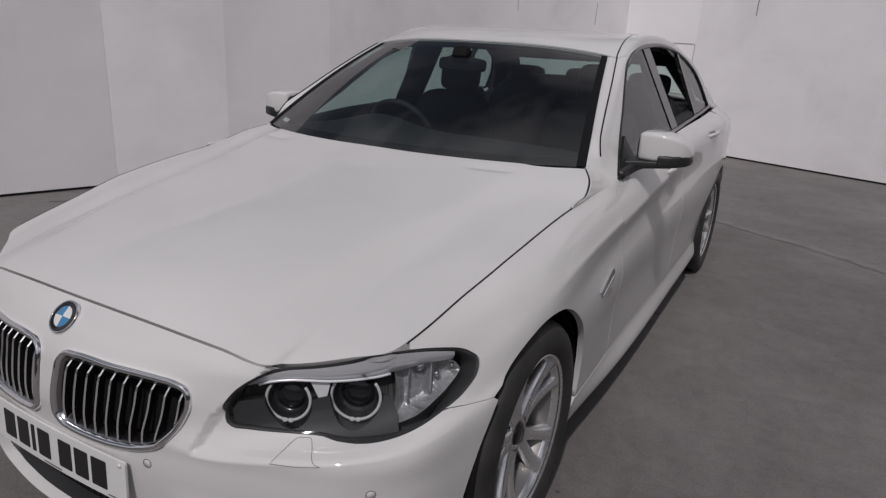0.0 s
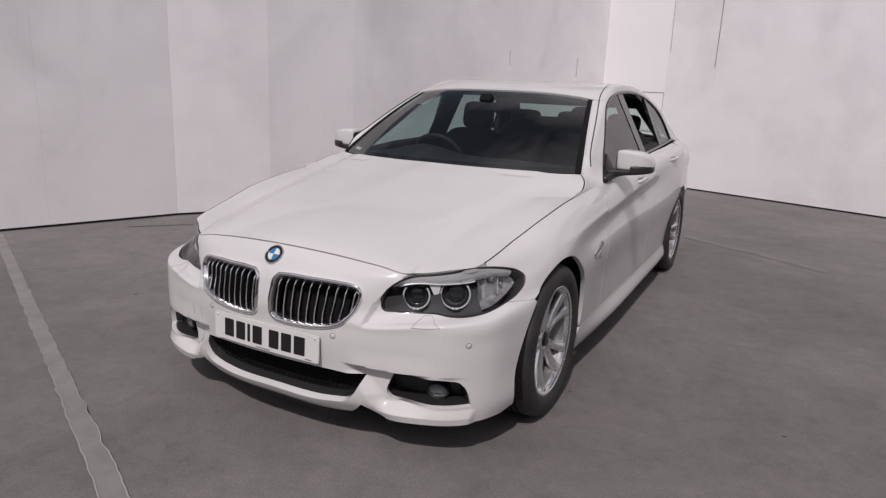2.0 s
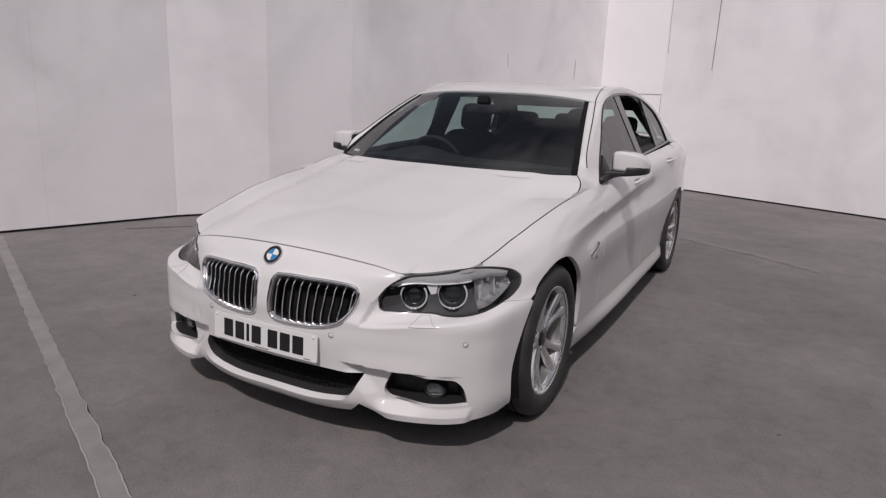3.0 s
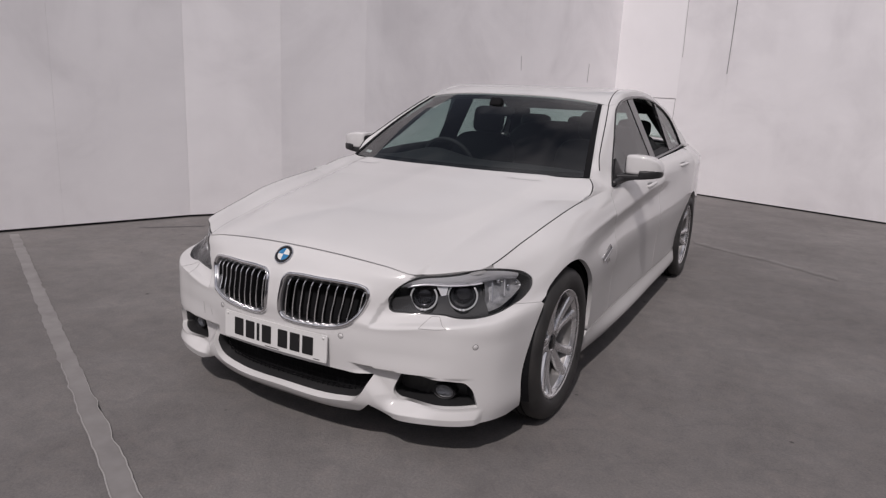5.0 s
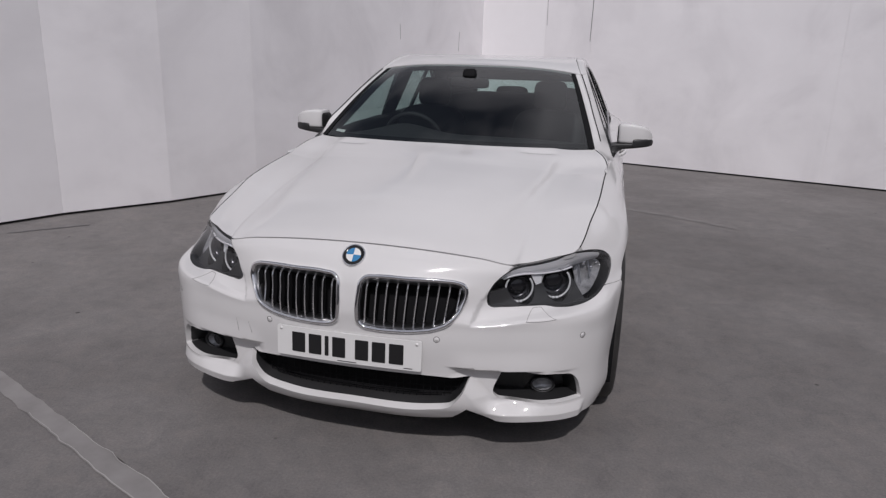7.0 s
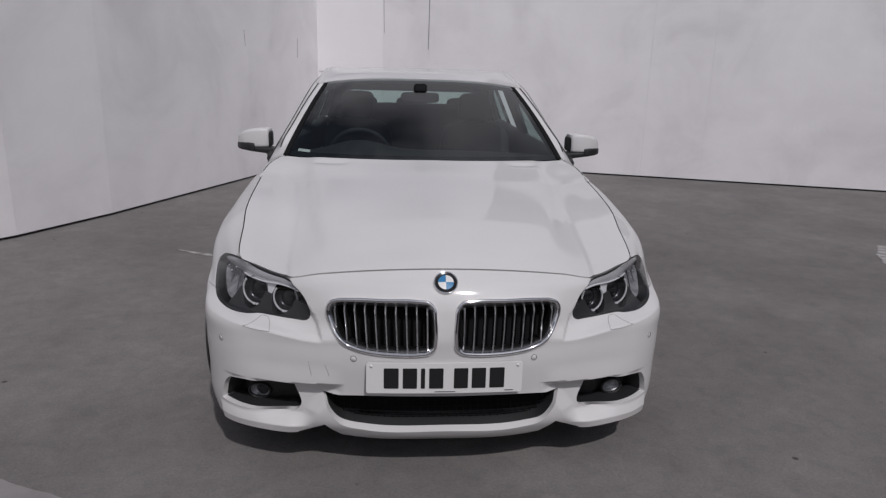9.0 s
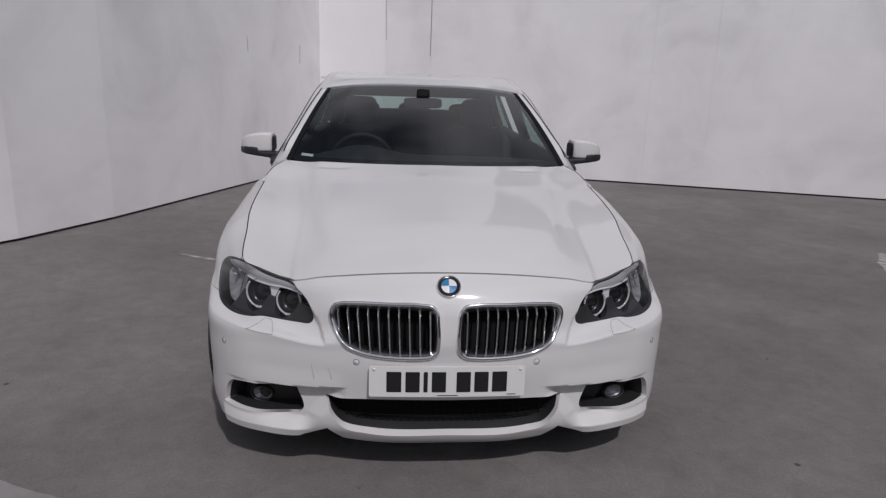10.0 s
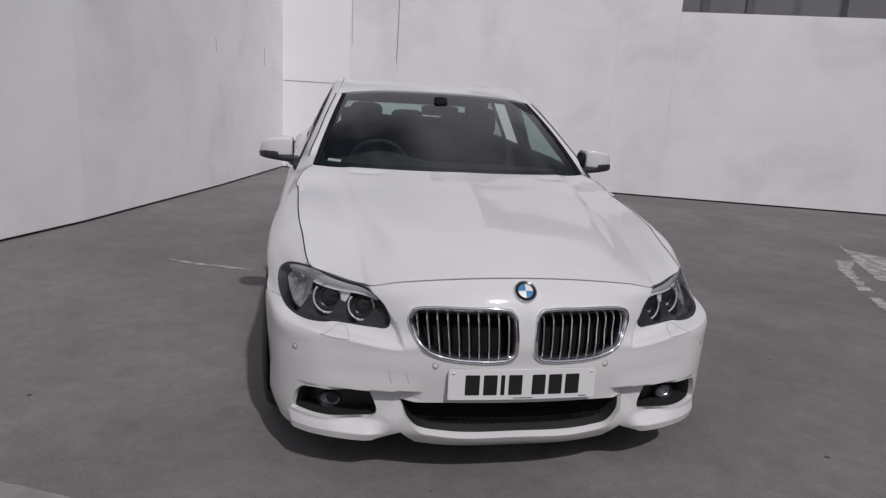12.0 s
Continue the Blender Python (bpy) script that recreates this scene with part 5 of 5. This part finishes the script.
def shell(name, rings_, mat, parent, label, sx):
    bm = bmesh.new()
    vs = [[bm.verts.new((p[0] * sx, p[1], p[2])) for p in row] for row in rings_]
    k = len(vs[0])
    for i in range(len(vs) - 1):
        for j in range(k):
            bm.faces.new((vs[i][j], vs[i][(j + 1) % k], vs[i + 1][(j + 1) % k], vs[i + 1][j]))
    bm.faces.new(vs[0])
    bm.faces.new(vs[-1])
    bmesh.ops.recalc_face_normals(bm, faces=bm.faces)
    ob = part(name, bm, mat, parent, label, smooth=True)
    ob.data.set_sharp_from_angle(angle=radians(50))
    return ob


for sx in (1, -1):
    cap = shell("door_mirror", shell_rings([.870, .873, .885, .92, .96, 1.00, 1.030, 1.046, 1.053], [1.086, 1.096, 1.101, 1.103, 1.099, 1.090, 1.074, 1.055, 1.034], [1.000, .997, .995, .995, .995, .996, .998, 1.000, 1.006], [.992, .980, .972, .968, .970, .980, .998, 1.020, 1.045], [1.105, 1.11, 1.112, 1.115, 1.115, 1.115, 1.115, 1.112, 1.105]), WHITE, car, "white door mirror", sx)
    shell("mirror_back", shell_rings([.867, .8715], [1.080, 1.084], [.999, .998], [.984, .982], [1.122, 1.122], .45), BLACK, cap, "black rim round the mirror glass", sx)
    shell("mirror_base", shell_rings([.835, .870, .92, .97, 1.02, 1.044, 1.052], [.992, .998, .9995, 1.001, 1.002, 1.002, 1.000], [.958, .960, .966, .972, .979, .985, .992], [.950, .958, .966, .970, .988, 1.018, 1.04], [1.06, 1.08, 1.09, 1.095, 1.10, 1.10, 1.09], .4), BLACK, cap, "black lower strip of the mirror", sx)
    shell("indicator_strip", shell_rings([.948, .951, .98, 1.02, 1.044, 1.054, 1.058], [1.018, 1.022, 1.024, 1.024, 1.022, 1.018, 1.010], [.976, .974, .976, .980, .984, .988, .996], [.966, .963, .965, .982, 1.010, 1.030, 1.048], [1.04, 1.04, 1.05, 1.06, 1.07, 1.075, 1.075], .4), BLACK, cap, "dark repeater strip", sx)
    arm = curve([(.842, .86, .948), (.852, .93, .958), (.872, 1.0, .970), (.905, 1.04, .980)], .02)
    tube("mirror_arm", arm * (sx, 1, 1), .019, BLACK, cap, flat=1.1)
    bm = bmesh.new()
    sail = [(.838, .940), (1.10, .962), (1.09, .985), (1.00, .992), (1.052, 1.060), (1.043, 1.068), (.955, 1.016)]
    sl = [bm.verts.new((sx * (float(glass_x(z)) + .008), y, z)) for y, z in sail]
    bm.faces.new(sl)
    bmesh.ops.triangulate(bm, faces=bm.faces)
    ob = part("mirror_sail", bm, BLACK, cap)
    md = ob.modifiers.new("thickness", "SOLIDIFY")
    md.thickness, md.offset = .014, 0
    # door handles, fender badge
    for y, z in ((1.52, .885), (2.47, .950)):
        hs = np.linspace(-.085, .085, 13)
        bow = .030 * (1 - (np.abs(hs) / .085) ** 4)
        q_ = solve_side(y + hs, z + hs * .03)
        pts = flank(q_[:, 0], q_[:, 1]) + normal_at(q_[:, 0], q_[:, 1]) * (bow - .004)[:, None]
        tube("door_handle", pts * (sx, 1, 1), .011, WHITE, car, "white pull handle", flat=.8)
        # flat satin sheet on the door stands in for the shaded handle cup
        q_ = solve_side(y + np.array([-.06, .06, .06, -.06]), z + np.array([-.018, -.018, .018, .018]))
        sheet("handle_shade", flank(q_[:, 0], q_[:, 1]) + normal_at(q_[:, 0], q_[:, 1]) * .002, SATIN, car, "flat dark sheet painting the shade of the handle cup", sx=sx)
    q_ = solve_side(np.array([.470, .625, .645, .490]), np.array([.634, .672, .650, .612]))
    ring3 = flank(q_[:, 0], q_[:, 1]) + normal_at(q_[:, 0], q_[:, 1]) * .003
    trim = tube("side_trim", curve([tuple(p) for p in np.repeat(ring3, 2, 0)] + [tuple(ring3[0])] * 2, .008)[:-1] * (sx, 1, 1), .0035, CHROME, car, "small chrome framed side trim", closed=True)
    sheet("trim_fill", ring3 * (1, 1, 1) - normal_at(q_[:, 0], q_[:, 1]) * .0015, SATIN, trim, sx=sx)
    q_ = solve_side(np.array([.555, .605, .612, .562]), np.array([.604, .612, .596, .588]))
    sheet("side_emblem", flank(q_[:, 0], q_[:, 1]) + normal_at(q_[:, 0], q_[:, 1]) * .003, CHROME, car, "small silver emblem", sx=sx)

# ---- wheels ----
def build_wheel(sx):
    """A wheel about the origin; its outer face looks along +x times sx."""
    f = Matrix.Diagonal((sx, 1, 1, 1))
    bm = bmesh.new()
    lathe(bm, [(.104, .2330), (.110, .2390), (.108, .2440), (.100, .2425), (.095, .2280), (.080, .2220)], f, 72)
    bmesh.ops.recalc_face_normals(bm, faces=bm.faces)
    wheel = part("wheel", bm, ALLOY, car, "silver alloy wheel with five double spokes", smooth=True)
    bm = bmesh.new()
    lathe(bm, [(.080, .2220), (.060, .2130), (.0, .2050), (-.09, .2100), (-.105, .2300)], f, 72)
    bmesh.ops.recalc_face_normals(bm, faces=bm.faces)
    part("barrel", bm, BARREL_SHADED, wheel, "rim barrel darkened for the shade between the spokes", smooth=True)
    bm = bmesh.new()
    lathe(bm, [(.098, .2390), (.112, .2480), (.121, .2650), (.1235, .2850), (.120, .3060), (.112, .3220), (.098, .3330), (.080, .3372), (.040, .3382), (0, .3385), (-.040, .3382), (-.085, .3370), (-.112, .3220), (-.122, .285), (-.112, .245), (-.10, .232)], f, 96)
    bmesh.ops.recalc_face_normals(bm, faces=bm.faces)
    tyre = part("tyre", bm, RUBBER, wheel, "black road tyre", smooth=True)
    # raised dark rings paint the shade of tread grooves; none are cut
    bm = bmesh.new()
    for x in (-.05, -.02, .02, .05):
        lathe(bm, [(x - .004, .3386), (x - .004, .3392), (x + .004, .3392), (x + .004, .3386)], f, 96)
    part("tread_groove_shade", bm, DARK, tyre)
    for k in range(5):
        for d in (-1, 1):
            a0 = radians(90 + 72 * k)
            bm = bmesh.new()
            rows_ = []
            for r, off, w, x, th in ((.050, 7, .026, .070, .050), (.085, 9, .021, .070, .042), (.130, 10.5, .0185, .073, .034), (.180, 12, .019, .082, .028), (.214, 13, .023, .092, .024), (.230, 13.5, .028, .098, .02)):
                a = a0 + d * radians(off)
                c = Vector((0, r * math.cos(a), r * math.sin(a)))
                t = Vector((0, -math.sin(a), math.cos(a)))
                sec = [(x - th, -w), (x - .008, -w), (x - .002, -w * .72), (x, -w * .1), (x - .002, w * .72), (x - .008, w), (x - th, w)]
                rows_.append([bm.verts.new(f @ (c + t * q_ + Vector((p, 0, 0)))) for p, q_ in sec])
            for r_, q_ in zip(rows_, rows_[1:]):
                for j in range(6):
                    bm.faces.new((r_[j], r_[j + 1], q_[j + 1], q_[j]))
            bmesh.ops.recalc_face_normals(bm, faces=bm.faces)
            part("spoke", bm, ALLOY, wheel, smooth=True)
    bm = bmesh.new()
    lathe(bm, [(.03, .062), (.062, .060), (.068, .052), (.068, .036), (.062, .034)], f, 40)
    hub = part("hub", bm, ALLOY, wheel, smooth=True)
    bm = bmesh.new()
    lathe(bm, [(.062, .033), (.072, .032), (.0745, .025), (.075, 0)], f, 32)
    part("hub_cap", bm, GLOSS, wheel, "dark round centre cap", smooth=True)
    for k in range(5):
        a = radians(90 + 36 + 72 * k)
        bm = bmesh.new()
        lathe(bm, [(.045, .010), (.060, .010), (.062, .006), (.056, .0)], f @ Matrix.Translation((0, .052 * math.cos(a), .052 * math.sin(a))), 6)
        part("bolt", bm, DARK, wheel)
    bm = bmesh.new()
    lathe(bm, [(.0, .065), (.012, .068), (.012, .165), (-.012, .165)], f, 48)
    part("brake_disc", bm, SATIN, wheel)
    return wheel


for sx in (1, -1):
    wh = build_wheel(sx)
    wh.matrix_basis = Matrix.Translation((.805 * sx, .004, .3355)) @ pose(0, 0, 0, 14, 0, 0)
    copy_thing(wh, Matrix.Translation((.812 * sx, 2.968, .3385)) @ pose(0, 0, 0, 40, 0, 0))
    for y0 in (.016, 2.968):
        bm = bmesh.new()
        ang = np.linspace(-25, 205, 34)
        rows_ = [[bm.verts.new((sx * x, y0 + r * math.cos(radians(a)), .339 + r * math.sin(radians(a)))) for a in ang] for x, r in ((.55, .385), (.84, .378), (.905, .362))]
        for r_, q_ in zip(rows_, rows_[1:]):
            for i in range(33):
                bm.faces.new((r_[i], r_[i + 1], q_[i + 1], q_[i]))
        bm.faces.new(rows_[0])
        part("wheel_liner", bm, DARK, car, "black wheel arch liner")

# ---- cabin ----
skin("headliner", smooth_in_y(roof, .06), np.concatenate([rh * (.99, 1), (rh[::-1] * (-.99, 1))[1:-1]]), (), (1, 1), 0.06, 0.01, CABIN, car, "dark roof lining", push=-.03)
box("cabin_floor", (-.72, .60, .27), (.72, 3.3, .32), CABIN, car)
box("parcel_shelf", (-.66, 2.95, 1.00), (.66, 3.47, 1.04), CABIN, car, bevel=.01)
box("rear_header", (-.56, 2.86, 1.290), (.56, 2.93, 1.375), CABIN, car, bevel=.015)
box("boot_wall", (-.70, 3.42, .30), (.70, 3.46, 1.03), CABIN, car)


def dash(x, y):
    x, y = np.broadcast_arrays(np.asarray(x, float), np.asarray(y, float))
    hood_ = .055 * np.exp(-((x + .37) / .19) ** 2) * np.exp(-((y - 1.06) / .13) ** 2)
    z = np.interp(y, [.50, .60, .75, .95, 1.10, 1.20, 1.27], [.945, .962, .982, .995, .985, .94, .80]) - .05 * np.abs(x) ** 3 + hood_
    return np.stack([x, y, z], -1)


dl_ = np.array([(-.72, .62), (-.3, .53), (.3, .53), (.72, .62), (.76, .75), (.74, 1.1), (.70, 1.27), (0, 1.27), (-.70, 1.27), (-.74, 1.1), (-.76, .75)])
skin("dashboard", dash, curve(dl_, .03, True), (), (1, 1), 0.03, 0.05, CABIN, car, "dark dashboard")
for sx in (1, -1):
    box("door_card", (.77 if sx > 0 else -.81, .98, .30), (.81 if sx > 0 else -.77, 2.75, .955), CABIN, car, bevel=.012)
    lin = [np.asarray(rail[:int(np.argmin(np.abs(rail[:, 1] - 2.9)))]) * (sx * .955, 1, 1) + (0, .01, -.035), dlo[:int(np.argmin(np.abs(dlo[:, 1] - 2.8)))] * (sx * .945, 1, 1) + (0, .015, -.030)]
    bands("pillar_lining", [resample(l, 60) for l in lin], CABIN, car, closed=False)
    q_in = np.array([(.57, 2.50, 1.385), (.53, 2.75, 1.36), (.50, 2.93, 1.31), (.55, 3.12, 1.19), (.60, 3.35, 1.06)])
    q_out = np.array([(.615, 2.66, 1.35), (.65, 2.86, 1.25), (.69, 2.97, 1.16), (.73, 3.03, 1.05), (.71, 3.3, 1.03)])
    bands("quarter_lining", [resample(q_in, 20), resample(q_out, 20)], CABIN, car, closed=False, sx=sx)
    f_rail, f_glass = rail[:int(np.argmin(np.abs(rail[:, 1] - 1.52)))], dlo[:int(np.argmin(np.abs(dlo[:, 1] - 1.62)))]
    a_in, a_out = resample(f_rail, 40) * (sx * .965, 1, 1) + (0, .012, -.022), resample(f_glass, 40) * (sx * .975, 1, 1) + (0, .085, -.050)
    bands("a_pillar_lining", [a_in, (a_in + a_out) / 2 + (-sx * .020, .0, -.012), a_out], CABIN, car, "dark front pillar trim", closed=False)
    by = np.linspace(.86, 2.85, 40)
    bz = np.interp(by, [p[0] for p in BELT], [p[1] for p in BELT])
    bands("door_top_trim", [np.stack([sx * (glass_x(bz) - q_), by, bz + h_], -1) for q_, h_ in ((.006, .010), (.020, .030), (.055, .034), (.085, .005), (.085, -.16))], CABIN, car, "dark padded door top", closed=False)
    bands("b_pillar_lining", [np.stack([sx * (glass_x(np.linspace(1.0, 1.40, 8)) - .035), np.full(8, y), np.linspace(1.0, 1.40, 8)], -1) for y in (1.78, 2.08)], CABIN, car, closed=False)


def cushion(bm, size, m, bulge=.25):
    """A padded block with rounded sides."""
    made = bmesh.ops.create_uvsphere(bm, u_segments=20, v_segments=14, radius=1.0)["verts"]
    for v in made:
        p = [math.copysign(abs(c) ** (1 - bulge * 2), c) if c else 0 for c in v.co]
        v.co = m @ Vector((p[0] * size[0] / 2, p[1] * size[1] / 2, p[2] * size[2] / 2))
    return bm


def seat(x, y, wide, tall, head=True):
    bm = bmesh.new()
    cushion(bm, (wide, .50, .20), pose(x, y - .22, .48, -6, 0, 0))
    st = part("car_seat", bm, CABIN, car, "charcoal leather seat", smooth=True)
    bm = bmesh.new()
    cushion(bm, (wide, .17, tall), pose(x, y + .09, .52 + tall / 2, -16, 0, 0))
    part("backrest", bm, CABIN, st, smooth=True)
    if head:
        top = .52 + tall * .97
        yy = y + .09 + math.tan(radians(16)) * tall / 2 + .01
        bm = bmesh.new()
        cushion(bm, (.23, .11, .20), pose(x, yy + .02, top + .10, -10, 0, 0))
        part("headrest", bm, CABIN, st, smooth=True)
        for d in (-.06, .06):
            bm = bmesh.new()
            bar(bm, (x + d, yy, top - .06), (x + d, yy + .02, top + .06), .012)
            part("headrest_post", bm, DARK, st)
    return st


seat(.41, 1.72, .50, .60)
seat(-.41, 1.72, .50, .60)
bm = bmesh.new()
cushion(bm, (1.30, .55, .22), pose(0, 2.40, .46))
bench = part("rear_seat", bm, CABIN, car, "charcoal rear bench", smooth=True)
bm = bmesh.new()
cushion(bm, (1.34, .18, .80), pose(0, 2.80, .80, -14, 0, 0))
part("backrest", bm, CABIN, bench, smooth=True)
for x in (-.43, 0, .43):
    bm = bmesh.new()
    cushion(bm, (.27, .09, .14), pose(x, 2.93, 1.170, -8, 0, 0))
    part("headrest", bm, CABIN, bench, smooth=True)
# steering wheel on the driver's side
bm = bmesh.new()
rim_m = Matrix.Translation((-.37, 1.26, .925)) @ Vector((0, .90, .42)).to_track_quat("X", "Z").to_matrix().to_4x4()
lathe(bm, [(.015 * math.cos(a), .180 + .015 * math.sin(a)) for a in np.linspace(0, 2 * math.pi, 9)], rim_m)
steer = part("steering_wheel", bm, CABIN, car, "black leather steering wheel", smooth=True)
bm = bmesh.new()
cushion(bm, (.05, .17, .15), rim_m)
part("hub", bm, CABIN, steer, smooth=True)
for a in (0, 180, 270):
    bm = bmesh.new()
    bar(bm, rim_m @ Vector((0, .05 * math.cos(radians(a)), .05 * math.sin(radians(a)))), rim_m @ Vector((0, .175 * math.cos(radians(a)), .175 * math.sin(radians(a)))), .028)
    part("spoke", bm, SATIN if a == 270 else CABIN, steer)
# inside mirror
bm = bmesh.new()
cushion(bm, (.23, .035, .060), pose(-.01, 1.19, 1.285, -8, 0, 4), .3)
rear_mirror = part("inside_mirror", bm, DARK, car, "black rear view mirror", smooth=True)
bm = bmesh.new()
cushion(bm, (.08, .07, .06), pose(-.01, 1.185, 1.328, -35, 0, 0), .3)
part("mirror_mount", bm, DARK, rear_mirror, smooth=True)
# paper slip behind the glass
c = screen(np.array([-.90, -.80, -.80, -.90]), np.array([.058, .052, .078, .084]))
sheet("paper_slip", c + (0, .006, -.004), PLATE, car, "small white paper slip behind the glass")
